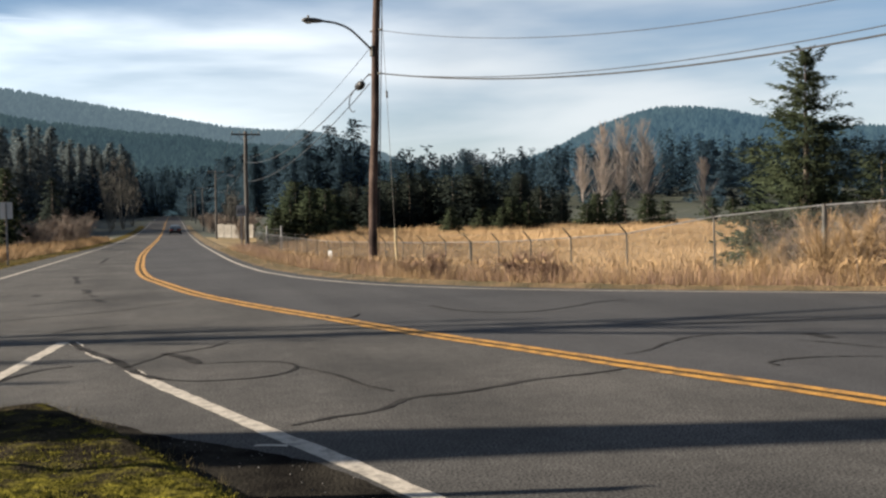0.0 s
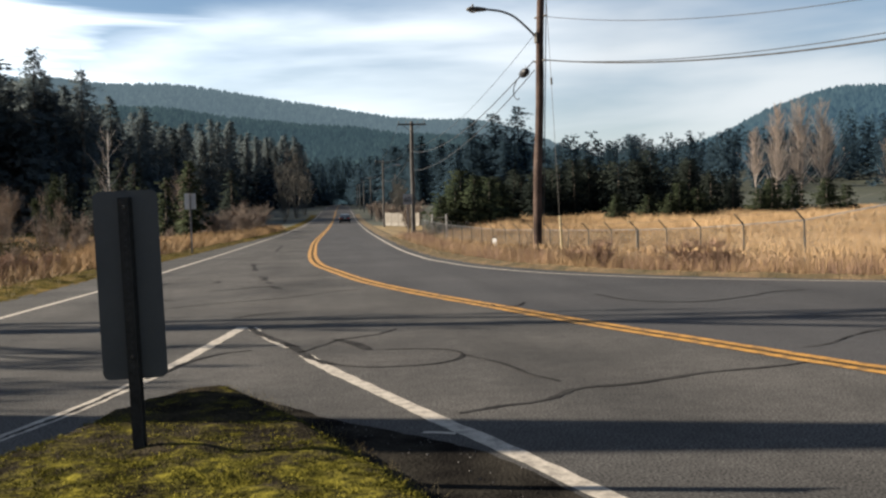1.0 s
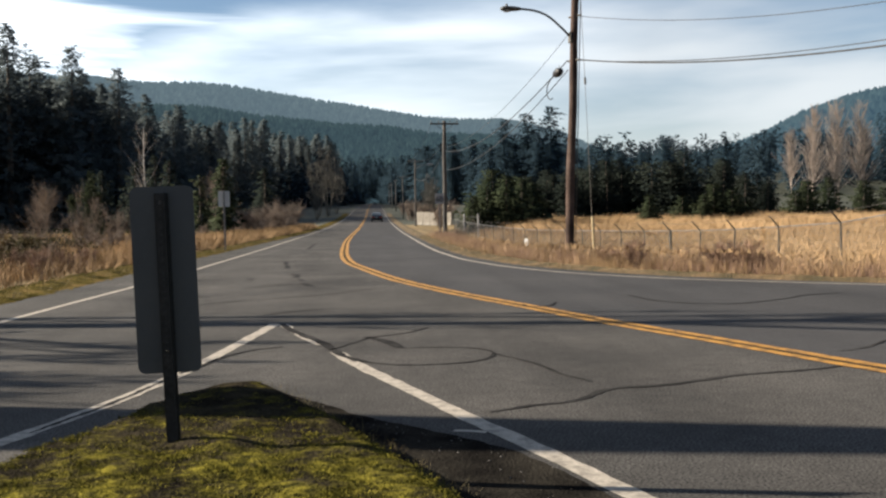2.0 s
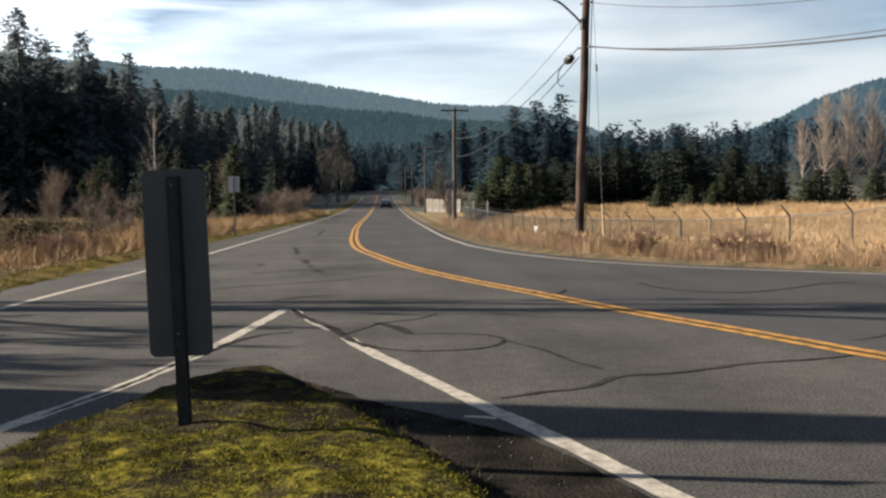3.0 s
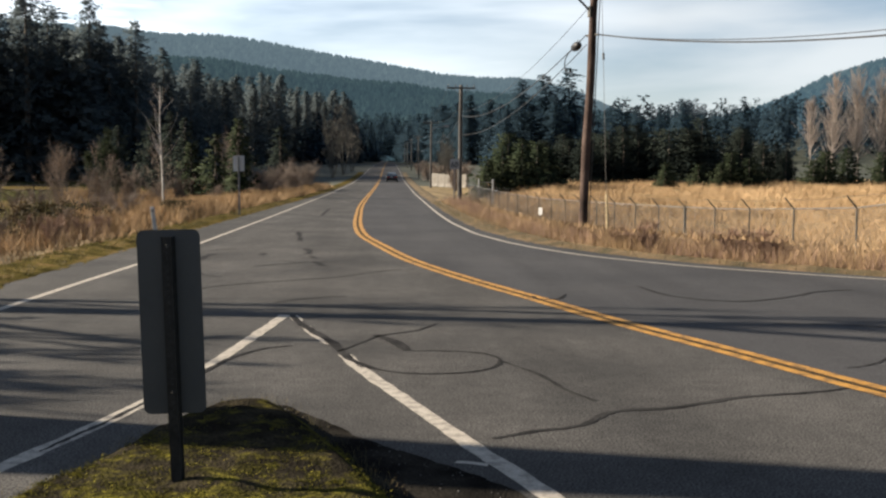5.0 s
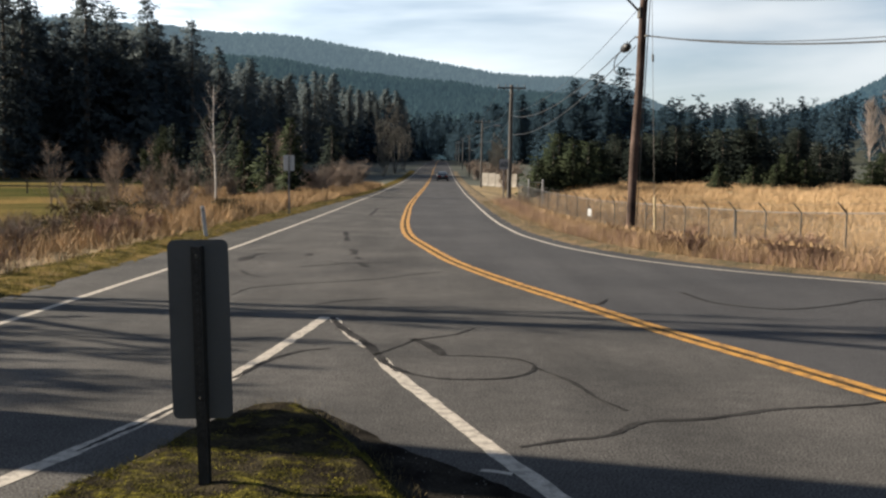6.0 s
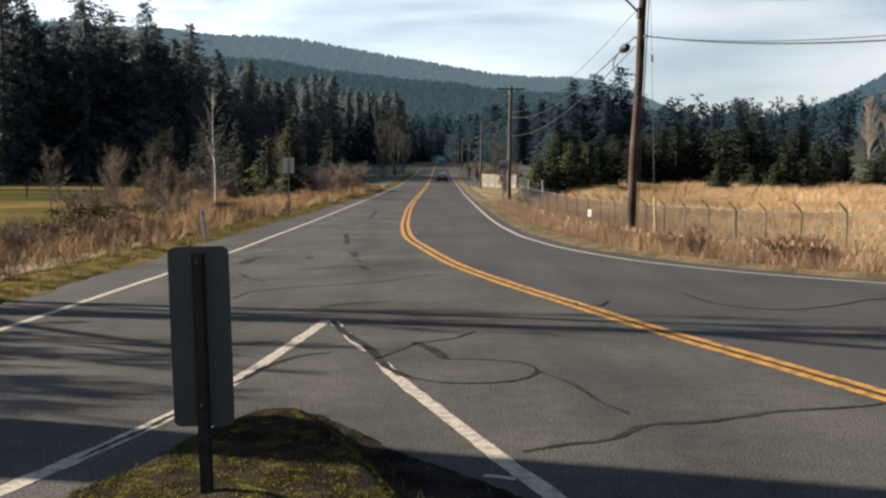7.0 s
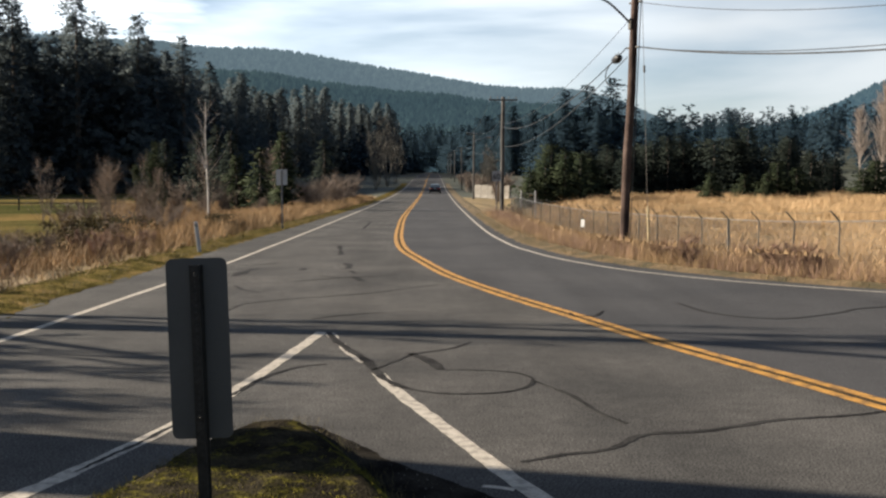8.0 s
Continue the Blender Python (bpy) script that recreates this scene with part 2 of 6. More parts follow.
# white sheet again, the shade on a backlit face put into its colour
M_SIGN_SHADED = mat("shaded_white_sign_sheet", (0.1913, 0.195, 0.1985), (0.2551, 0.2551, 0.2551), 3, 0.5, 0.05, 30, fine_mix=0.08)
M_PASTURE = mat("green_pasture_grass", (0.028, 0.033, 0.012), (0.120, 0.085, 0.034), 0.05, 0.95, 0.8, 3, c3=(0.045, 0.045, 0.017), fine_mix=0.3, dist=0.15, coords="World", spec=0.0)
M_BLACK = mat("black_plastic", (0.012, 0.012, 0.013), (0.022, 0.022, 0.024), 4, 0.5, 0.1, 40)
M_CABLE = mat("black_cable", (0.012, 0.012, 0.013), (0.03, 0.03, 0.032), 4, 0.6, 0, 40)
M_CONCRETE = mat("pale_concrete", (0.1512, 0.1361, 0.1134), (0.2041, 0.1852, 0.1588), 1.4, 0.85, 0.4, 25)
# distance haze is put into the emission of these four far materials
M_HAZE_RIDGE = mat("hazed_far_ridge_trees", (0.008, 0.013, 0.014), (0.014, 0.020, 0.020), 0.004, 0.9, 0, 0.05, per_piece=0.12, spec=0.0, haze_glow=(0.42, 0.60, 0.72, 0.0777), coords="World")
M_HAZE_MID = mat("hazed_mid_ridge_trees", (0.006, 0.012, 0.013), (0.012, 0.020, 0.018), 0.006, 0.9, 0, 0.08, per_piece=0.15, spec=0.0, haze_glow=(0.36, 0.60, 0.76, 0.0296), coords="World")
M_HAZE_HILL = mat("hazed_hill_trees", (0.010, 0.018, 0.020), (0.018, 0.027, 0.026), 0.006, 0.9, 0, 0.08, per_piece=0.12, spec=0.0, haze_glow=(0.30, 0.57, 0.82, 0.0444), coords="World")
M_HAZE_FLOOR = mat("hazed_ridge_floor", (0.010, 0.018, 0.018), (0.020, 0.030, 0.026), 0.006, 0.9, 0, 0.08, haze_glow=(0.34, 0.58, 0.74, 0.0222), coords="World")


def moss_over_soil():
    """Yellow-green moss in patches over dark soil, thicker along the ridge and the near end of the island."""
    m = mat("moss_over_soil", (0.012, 0.0105, 0.008), (0.032, 0.027, 0.018), 4.0, 0.95, 0.9, 60, c3=(0.019, 0.0165, 0.012), fine_mix=0.5, dist=0.02, coords="World", spec=0.0)
    n, l = m.node_tree.nodes, m.node_tree.links
    b = n["Principled BSDF"]
    soil = b.inputs["Base Color"].links[0].from_socket
    pos = n.new("ShaderNodeNewGeometry").outputs["Position"]
    sep = n.new("ShaderNodeSeparateXYZ")
    l.new(pos, sep.inputs["Vector"])

    def math_node(op, a, c):
        k = n.new("ShaderNodeMath")
        k.operation = op
        for i, v in enumerate((a, c)):
            if isinstance(v, (int, float)):
                k.inputs[i].default_value = v
            else:
                l.new(v, k.inputs[i])
        return k.outputs["Value"]

    big = n.new("ShaderNodeTexNoise")
    big.inputs["Scale"].default_value, big.inputs["Detail"].default_value = 4.2, 10
    big.inputs["Roughness"].default_value = 0.74
    l.new(pos, big.inputs["Vector"])
    ridge = math_node("ABSOLUTE", math_node("ADD", math_node("ADD", sep.outputs["X"], 0.70), math_node("MULTIPLY", math_node("SUBTRACT", sep.outputs["Y"], 7.0), 0.335)), 0.0)
    ridge = math_node("MAXIMUM", math_node("SUBTRACT", 0.16, math_node("MULTIPLY", ridge, 1.1)), 0.0)
    near = math_node("MULTIPLY", math_node("MINIMUM", math_node("MAXIMUM", math_node("SUBTRACT", 4.9, sep.outputs["Y"]), 0.0), 0.7), 0.17)
    total = math_node("ADD", math_node("ADD", big.outputs["Fac"], ridge), near)
    mask = n.new("ShaderNodeMapRange")
    mask.inputs["From Min"].default_value, mask.inputs["From Max"].default_value = 0.52, 0.68
    l.new(total, mask.inputs["Value"])
    mix = n.new("ShaderNodeMixRGB")
    green = n.new("ShaderNodeTexNoise")
    green.inputs["Scale"].default_value, green.inputs["Detail"].default_value = 16.0, 8
    l.new(pos, green.inputs["Vector"])
    ramp = n.new("ShaderNodeValToRGB")
    ramp.color_ramp.elements[0].position, ramp.color_ramp.elements[0].color = 0.36, (0.022, 0.022, 0.007, 1)
    ramp.color_ramp.elements[1].position, ramp.color_ramp.elements[1].color = 0.66, (0.150, 0.130, 0.022, 1)
    l.new(green.outputs["Fac"], ramp.inputs["Fac"])
    l.new(mask.outputs["Result"], mix.inputs["Fac"])
    l.new(soil, mix.inputs["Color1"])
    l.new(ramp.outputs["Color"], mix.inputs["Color2"])
    l.new(mix.outputs["Color"], b.inputs["Base Color"])
    return m


M_ISLAND = moss_over_soil()


# ---- helpers for meshes ----
def mesh_object(name, verts, faces, material, parent=None, label="", smooth=False):
    me = bpy.data.meshes.new(name)
    me.from_pydata([tuple(v) for v in verts], [], [tuple(f) for f in faces])
    me.update()
    if smooth:
        me.polygons.foreach_set("use_smooth", [True] * len(me.polygons))
    me.materials.append(material)
    ob = new(name, me)
    if parent:
        ob.parent = parent
    return tagged(ob, label)


def turned_out(tris, keep=0.08, up=0.8):
    """Winds loose leaves to face away from the stem, with normals that follow the crown's round form."""
    t = np.asarray(tris, dtype=np.float32).reshape(-1, 3, 3).copy()
    c = t.mean(1)
    zmid = 0.5 * (c[:, 2].min() + c[:, 2].max())
    out = c * np.array([1, 1, 0], dtype=np.float32)
    out /= np.linalg.norm(out, axis=1)[:, None] + 1e-6
    out[:, 2] = up + 0.3 * (c[:, 2] - zmid) / (c[:, 2].max() - zmid + 1e-6)
    out /= np.linalg.norm(out, axis=1)[:, None] + 1e-6
    face = np.cross(t[:, 1] - t[:, 0], t[:, 2] - t[:, 0])
    face /= np.linalg.norm(face, axis=1)[:, None] + 1e-9
    back = (face * out).sum(1) < 0
    t[back] = t[back][:, ::-1]
    face[back] *= -1
    nrm = out * (1 - keep) + face * keep
    return t, nrm / (np.linalg.norm(nrm, axis=1)[:, None] + 1e-6)


def soup(name, tris, material, parent=None, label="", normals=None):
    """Loose triangles from an array of n x 3 x 3; each stays an island."""
    tris = np.asarray(tris, dtype=np.float32).reshape(-1, 3, 3)
    n = len(tris)
    me = bpy.data.meshes.new(name)
    me.vertices.add(n * 3)
    me.vertices.foreach_set("co", tris.reshape(-1))
    me.loops.add(n * 3)
    me.loops.foreach_set("vertex_index", np.arange(n * 3, dtype=np.int32))
    me.polygons.add(n)
    me.polygons.foreach_set("loop_start", np.arange(0, n * 3, 3, dtype=np.int32))
    me.update(calc_edges=True)
    if normals is not None:
        at = me.attributes.new("custom_normal", "FLOAT_VECTOR", "CORNER")
        at.data.foreach_set("vector", np.repeat(np.asarray(normals, dtype=np.float32), 3, axis=0).reshape(-1))
    me.materials.append(material)
    ob = new(name, me)
    if parent:
        ob.parent = parent
    return tagged(ob, label)


def part(name, bm, material, parent, label="", smooth=False):
    me = bpy.data.meshes.new(name)
    bmesh.ops.recalc_face_normals(bm, faces=bm.faces)
    bm.to_mesh(me)
    bm.free()
    if smooth:
        me.polygons.foreach_set("use_smooth", [True] * len(me.polygons))
    me.materials.append(material)
    ob = new(name, me)
    ob.parent = parent
    return tagged(ob, label)


def thing(name, m, label, category, group="", kind=""):
    ob = new(name)
    ob.empty_display_size = 0.2
    ob.matrix_world = m
    return tagged(ob, label, category, group, kind)


def box(bm, sx, sy, sz, m=Matrix(), bevel=0.0):
    made = bmesh.ops.create_cube(bm, size=1.0, matrix=m @ Matrix.Diagonal((sx, sy, sz, 1)))
    if bevel:
        edges = {e for v in made["verts"] for e in v.link_edges}
        bmesh.ops.bevel(bm, geom=list(edges), offset=bevel, segments=2, affect="EDGES", profile=0.5)


def tube(bm, points, radii, sides=8):
    """A tapered tube along points, closed at both ends."""
    pts = [Vector(p) for p in points]
    if not hasattr(radii, "__len__"):
        radii = [radii] * len(pts)
    rings = []
    for i, p in enumerate(pts):
        d = (pts[min(i + 1, len(pts) - 1)] - pts[max(i - 1, 0)]).normalized()
        a = d.orthogonal().normalized() if i == 0 else (a - d * a.dot(d)).normalized()
        b = d.cross(a)
        rings.append([bm.verts.new(p + (a * math.cos(t) + b * math.sin(t)) * radii[i]) for t in (2 * math.pi * k / sides for k in range(sides))])
    for r0, r1 in zip(rings, rings[1:]):
        for k in range(sides):
            bm.faces.new((r0[k], r0[(k + 1) % sides], r1[(k + 1) % sides], r1[k]))
    bm.faces.new(rings[0][::-1])
    bm.faces.new(rings[-1])


def spline(points, step=0.5):
    """Even points along a smooth line through the given ones."""
    p = [Vector(q).to_3d() if len(q) == 2 else Vector(q) for q in points]
    p = [p[0] * 2 - p[1]] + p + [p[-1] * 2 - p[-2]]
    out = []
    for a, b, c, d in zip(p, p[1:], p[2:], p[3:]):
        n = max(1, int((c - b).length / step))
        for k in range(n):
            t = k / n
            out.append(0.5 * (2 * b + (c - a) * t + (2 * a - 5 * b + 4 * c - d) * t * t + (3 * b - a - 3 * c + d) * t ** 3))
    return out + [p[-2]]


# ---- the lie of the land ----
def road_height(y):
    y = np.asarray(y, dtype=float)
    near = 0.00009 * np.clip(y - 70, 0, 200) ** 2
    return near + 0.017 * np.clip(y - 270, 0, 900) + 0.35 * np.sin(np.clip(y - 190, 0, 500) / 22.0) * np.clip((y - 190) / 90, 0, 1)


RIGHT_EDGE = [(2.75, 900), (2.75, 180), (2.6, 80), (2.55, 45), (2.75, 32), (3.2, 26.5), (3.75, 23.6), (4.6, 21.0), (5.4, 19.5), (6.2, 18.3), (7.2, 17.2), (8.8, 15.7), (11.6, 13.7), (16, 10.6), (24, 4.4), (40, -9), (80, -45)]
EDGE_PTS = spline(RIGHT_EDGE, 0.6)
EDGE_Y = np.array([p.y for p in EDGE_PTS][::-1])
EDGE_X = np.array([p.x for p in EDGE_PTS][::-1])


def right_edge(y):
    return np.interp(y, EDGE_Y, EDGE_X)


def left_edge(y):
    return np.interp(y, [-60, 0, 12, 30, 60, 900], [-5.7, -5.65, -5.65, -5.8, -5.7, -5.7])


def smooth_step(v, a, b):
    t = np.clip((v - a) / (b - a), 0, 1)
    return t * t * (3 - 2 * t)


def waves(x, y, size, seed=0):
    """Soft uneven ground out of a few sines."""
    r = np.random.RandomState(seed)
    out = 0
    for k in range(5):
        a, f, p = r.uniform(0, 6.28), r.uniform(0.5, 1.6) / size, r.uniform(0, 6.28)
        out = out + np.sin((x * np.cos(a) + y * np.sin(a)) * f * 6.28 + p) / 5
    return out


FAR_RIDGE_AZ = [-40, -17, -8, -2, 3, 7.5, 11, 15, 60]
FAR_RIDGE_EL = [0.132, 0.136, 0.129, 0.112, 0.098, 0.094, 0.080, 0.045, 0.03]
MID_RIDGE_AZ = [-40, -14, -10, -7, -4, -1, 3, 7.5, 11, 60]
MID_RIDGE_EL = [0.112, 0.107, 0.106, 0.100, 0.093, 0.088, 0.081, 0.074, 0.058, 0.03]
HILL_AZ = [-60, 10, 15, 19, 21.5, 24, 27, 30, 34, 38, 45, 70]
HILL_EL = [0.0, 0.02, 0.035, 0.047, 0.062, 0.084, 0.101, 0.104, 0.090, 0.076, 0.070, 0.06]


def land(x, y):
    x, y = np.asarray(x, dtype=float), np.asarray(y, dtype=float)
    dr, dl = x - right_edge(y), left_edge(y) - x
    out = np.maximum(dr, dl)
    z = road_height(np.minimum(y, 500)) - 0.09
    z = z + 0.085 * smooth_step(out, -0.1, 0.25)
    # the field beside the fence lies lower than the road
    dip = np.interp(y, [-20, 8, 16, 20, 24, 32, 52, 70, 95, 130], [0.2, 0.1, 0.25, 0.45, 0.85, 1.12, 1.3, 0.8, 0.6, 0.1])
    z = z - dip * smooth_step(dr, 0.5, 5.0)
    z = z - 0.8 * smooth_step(dl, 1.2, 9.0) * smooth_step(y, 5, 30) * (1 - smooth_step(y, 180, 260))
    z = z + (0.13 * waves(x, y, 14, 1) + 0.22 * waves(x, y, 9, 3) * smooth_step(dr, 8.0, 14.0)) * smooth_step(out, 1.0, 6.0) + 0.3 * waves(x, y, 60, 2) * smooth_step(out, 8.0, 40.0)
    z = z + 0.85 * smooth_step(y, 55, 105) * smooth_step(dr, 5, 14)
    r, az = np.hypot(x, y), np.degrees(np.arctan2(x, y))
    ahead = np.where(y > -200, 1.0, 0.0)
    z = z + 0.045 * np.clip(r - 260, 0, 3000) * np.maximum(smooth_step(out, 15, 60), smooth_step(r, 620, 900)) * smooth_step(r, 260, 420) * ahead
    for els, azs, d, half in ((FAR_RIDGE_EL, FAR_RIDGE_AZ, 2600, 700), (MID_RIDGE_EL, MID_RIDGE_AZ, 1400, 420), (HILL_EL, HILL_AZ, 950, 380)):
        top = np.interp(az, azs, els) * d * (1 + 0.02 * waves(az, az * 0, 5, d))
        k = 1 - smooth_step(np.abs(r - d), 0, half)
        z = np.maximum(z, z * (1 - k) + top * k) * ahead + z * (1 - ahead)
    return z


def grid_axis(lo, hi, near_lo, near_hi, step, growth):
    mid = list(np.arange(near_lo, near_hi + step, step))
    a, s = near_hi + step, step
    while a < hi:
        s *= growth
        a += s
        mid.append(a)
    a, s = near_lo, step
    while a > lo:
        s *= growth
        a -= s
        mid.insert(0, a)
    return np.array(mid)


gx = grid_axis(-3200, 3200, -14, 22, 0.5, 1.055)
gy = grid_axis(-700, 3600, 6, 60, 0.6, 1.05)
GX, GY = np.meshgrid(gx, gy)
GZ = land(GX, GY)
nx, ny = len(gx), len(gy)
idx = np.arange(nx * ny).reshape(ny, nx)
quads = np.stack([idx[:-1, :-1], idx[:-1, 1:], idx[1:, 1:], idx[1:, :-1]], -1).reshape(-1, 4)
ground = mesh_object("ground", np.stack([GX, GY, GZ], -1).reshape(-1, 3).tolist(), quads.tolist(), M_GROUND, smooth=True)
tagged(ground, "dry tan grass field and hills to the horizon", "ground", kind="structure")
ground.data.materials.append(M_SHADED_FOREST_FLOOR)
ground.data.materials.append(M_HAZE_FLOOR)
for m in (M_PASTURE, M_HAZE_RIDGE, M_HAZE_MID, M_HAZE_HILL):
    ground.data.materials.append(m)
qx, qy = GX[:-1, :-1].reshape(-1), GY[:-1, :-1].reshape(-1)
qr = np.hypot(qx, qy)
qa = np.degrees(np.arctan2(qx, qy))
# far slopes take the same emission that stands for haze
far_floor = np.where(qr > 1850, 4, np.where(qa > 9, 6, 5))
# beyond y 122 the dark floor colour also stands for shade beside the road
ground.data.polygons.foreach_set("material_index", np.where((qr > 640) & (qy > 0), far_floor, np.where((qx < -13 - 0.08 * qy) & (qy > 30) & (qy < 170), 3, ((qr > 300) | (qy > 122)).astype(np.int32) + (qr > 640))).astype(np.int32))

# road: rows across, with the crown of the junction
ys = np.concatenate([np.arange(-40, 70, 1.0), np.arange(70, 300, 4.0), np.arange(300, 900, 10.0)])
COLS = 14
rv = [(lx + (rx - lx) * k / (COLS - 1), y, float(road_height(y)) + 0.0)
      for y in ys for lx, rx in ((left_edge(y), right_edge(y)),) for k in range(COLS)]
ri = np.arange(len(rv)).reshape(len(ys), COLS)
rq = np.stack([ri[:-1, :-1], ri[:-1, 1:], ri[1:, 1:], ri[1:, :-1]], -1).reshape(-1, 4)
road = mesh_object("road", rv, rq.tolist(), M_ASPHALT, smooth=True)
tagged(road, "worn grey asphalt road curving through a junction", "road", kind="structure")


def ribbon(points, width, lift, uneven=0.0, seed=0):
    """Verts and faces of a flat band along a line on the road."""
    r = random.Random(seed)
    vs, fs = [], []
    for i, p in enumerate(points):
        d = (points[min(i + 1, len(points) - 1)] - points[max(i - 1, 0)])
        n = Vector((-d.y, d.x, 0)).normalized()
        w = (width(i / max(1, len(points) - 1)) if callable(width) else width) / 2
        z = float(road_height(p.y)) + lift
        for s in (1, -1):
            q = p + n * s * (w + r.uniform(-uneven, uneven))
            vs.append((q.x, q.y, z))
        if i:
            k = 2 * i
            fs.append((k - 2, k - 1, k + 1, k))
    return vs, fs


def marking(name, label, points, width, material, lift=0.004, uneven=0.006, step=0.25, category="road marking", seed=1):
    vs, fs = ribbon(spline(points, step), width, lift, uneven, seed)
    ob = mesh_object(name, vs, fs, material)
    return tagged(ob, label, category, kind="structure")


YELLOW = [(-1.67, 700), (-1.67, 180), (-1.66, 123), (-1.64, 80), (-1.5, 54), (-1.26, 41), (-1.02, 32.5), (-0.7, 27.0), (-0.22, 23.3), (0.42, 19.2), (1.2, 15.9), (1.98, 13.25), (2.55, 11.3), (3.0, 9.95), (3.42, 8.75), (3.75, 7.75), (4.08, 6.85), (4.55, 5.55), (5.4, 2.9), (6.4, -1.5), (7.6, -8), (9, -20)]
yellow_line_pts = spline(YELLOW, 0.3)


def offset_line(pts, d):
    out = []
    for i, p in enumerate(pts):
        q = pts[min(i + 1, len(pts) - 1)] - pts[max(i - 1, 0)]
        out.append(p + Vector((-q.y, q.x, 0)).normalized() * d)
    return out


# the newer surface of the far lane ends under the double line
lane_y = np.concatenate([np.arange(-30, 70, 0.6), np.arange(70, 300, 5.0), np.arange(300, 700, 20.0)])
YL_Y = np.array([p.y for p in yellow_line_pts][::-1])
YL_X = np.array([p.x for p in yellow_line_pts][::-1])
lv = []
for y in lane_y:
    a, b = float(np.interp(y, YL_Y, YL_X)), float(right_edge(y)) - 0.06
    lv += [(a + (b - a) * k / 4, y, float(road_height(y)) + (0.001 if k in (0, 4) else 0.003)) for k in range(5)]
li = np.arange(len(lv)).reshape(-1, 5)
lane = mesh_object("lane_surface", lv, np.stack([li[:-1, :-1], li[:-1, 1:], li[1:, 1:], li[1:, :-1]], -1).reshape(-1, 4).tolist(), M_LANE, smooth=True)
tagged(lane, "smoother darker asphalt of the far lane", "road", kind="structure")

vs, fs = ribbon(yellow_line_pts, 0.12, 0.0045, 0.008, 2)
tagged(mesh_object("centre_joint", vs, fs, M_YELLOW_SMEAR), "smeared dirty paint between the two yellow lines", "road marking", kind="structure")
for side in (0.10, -0.10):
    vs, fs = ribbon(offset_line(yellow_line_pts, side), 0.115, 0.0065, 0.006, 3 + int(side > 0))
    tagged(mesh_object("yellow_line", vs, fs, M_YELLOW_LINE), "worn yellow centre line on asphalt", "road marking", "double centre line", "structure")
marking("white_edge_line", "white edge line beside a mossy verge", [(-5.0, -30), (-4.86, 5), (-4.71, 11.2), (-4.66, 14.0), (-4.58, 17.2), (-4.48, 22), (-4.50, 27), (-4.52, 32), (-4.6, 42), (-4.85, 65), (-5.15, 100), (-5.25, 150), (-5.25, 700)], 0.11, M_WHITE_LINE, 0.003, 0.006, 0.5)
marking("white_edge_line", "white edge line along the curve beside dry grass", [(2.35, 700), (2.35, 173), (2.2, 83), (2.12, 42), (2.36, 30.0), (2.72, 26.0), (3.2, 23.2), (4.06, 20.5), (4.89, 19.0), (5.72, 17.85), (6.75, 16.85), (8.3, 15.55), (11.15, 13.45), (15.5, 10.3), (23.6, 4.0), (38, -8)], 0.11, M_WHITE_LINE, 0.006, 0.005, 0.4)
marking("give_way_line", "worn white island line with tar cracks", [(-1.2, 11.62), (-1.38, 9.85), (-1.55, 8.35), (-1.76, 7.08), (-1.95, 6.3), (-2.14, 5.65), (-2.4, 4.75), (-2.9, 2.6), (-3.3, -2)], 0.13, M_WHITE_LINE, 0.003, 0.010, 0.15)
marking("give_way_line", "broken worn white line beside the island", [(-1.1, 11.55), (-0.98, 11.1)], 0.10, M_WHITE_LINE, 0.003, 0.02, 0.12, seed=5)
marking("give_way_line", "broken worn white line beside the island", [(-0.9, 10.75), (-0.68, 10.0), (-0.55, 9.6)], 0.10, M_WHITE_LINE, 0.003, 0.02, 0.12, seed=6)
marking("give_way_line", "worn white line beside the island", [(-0.38, 9.05), (-0.22, 8.38), (0.24, 6.92), (0.54, 5.95), (0.8, 5.2), (1.08, 4.28), (1.7, 2.2), (2.8, -2)], 0.125, M_WHITE_LINE, 0.003, 0.009, 0.15)
marking("paint_dab", "small white paint dab on asphalt", [(0.42, 5.62), (0.60, 5.55)], 0.05, M_WHITE_LINE, 0.004, 0.01, 0.05)

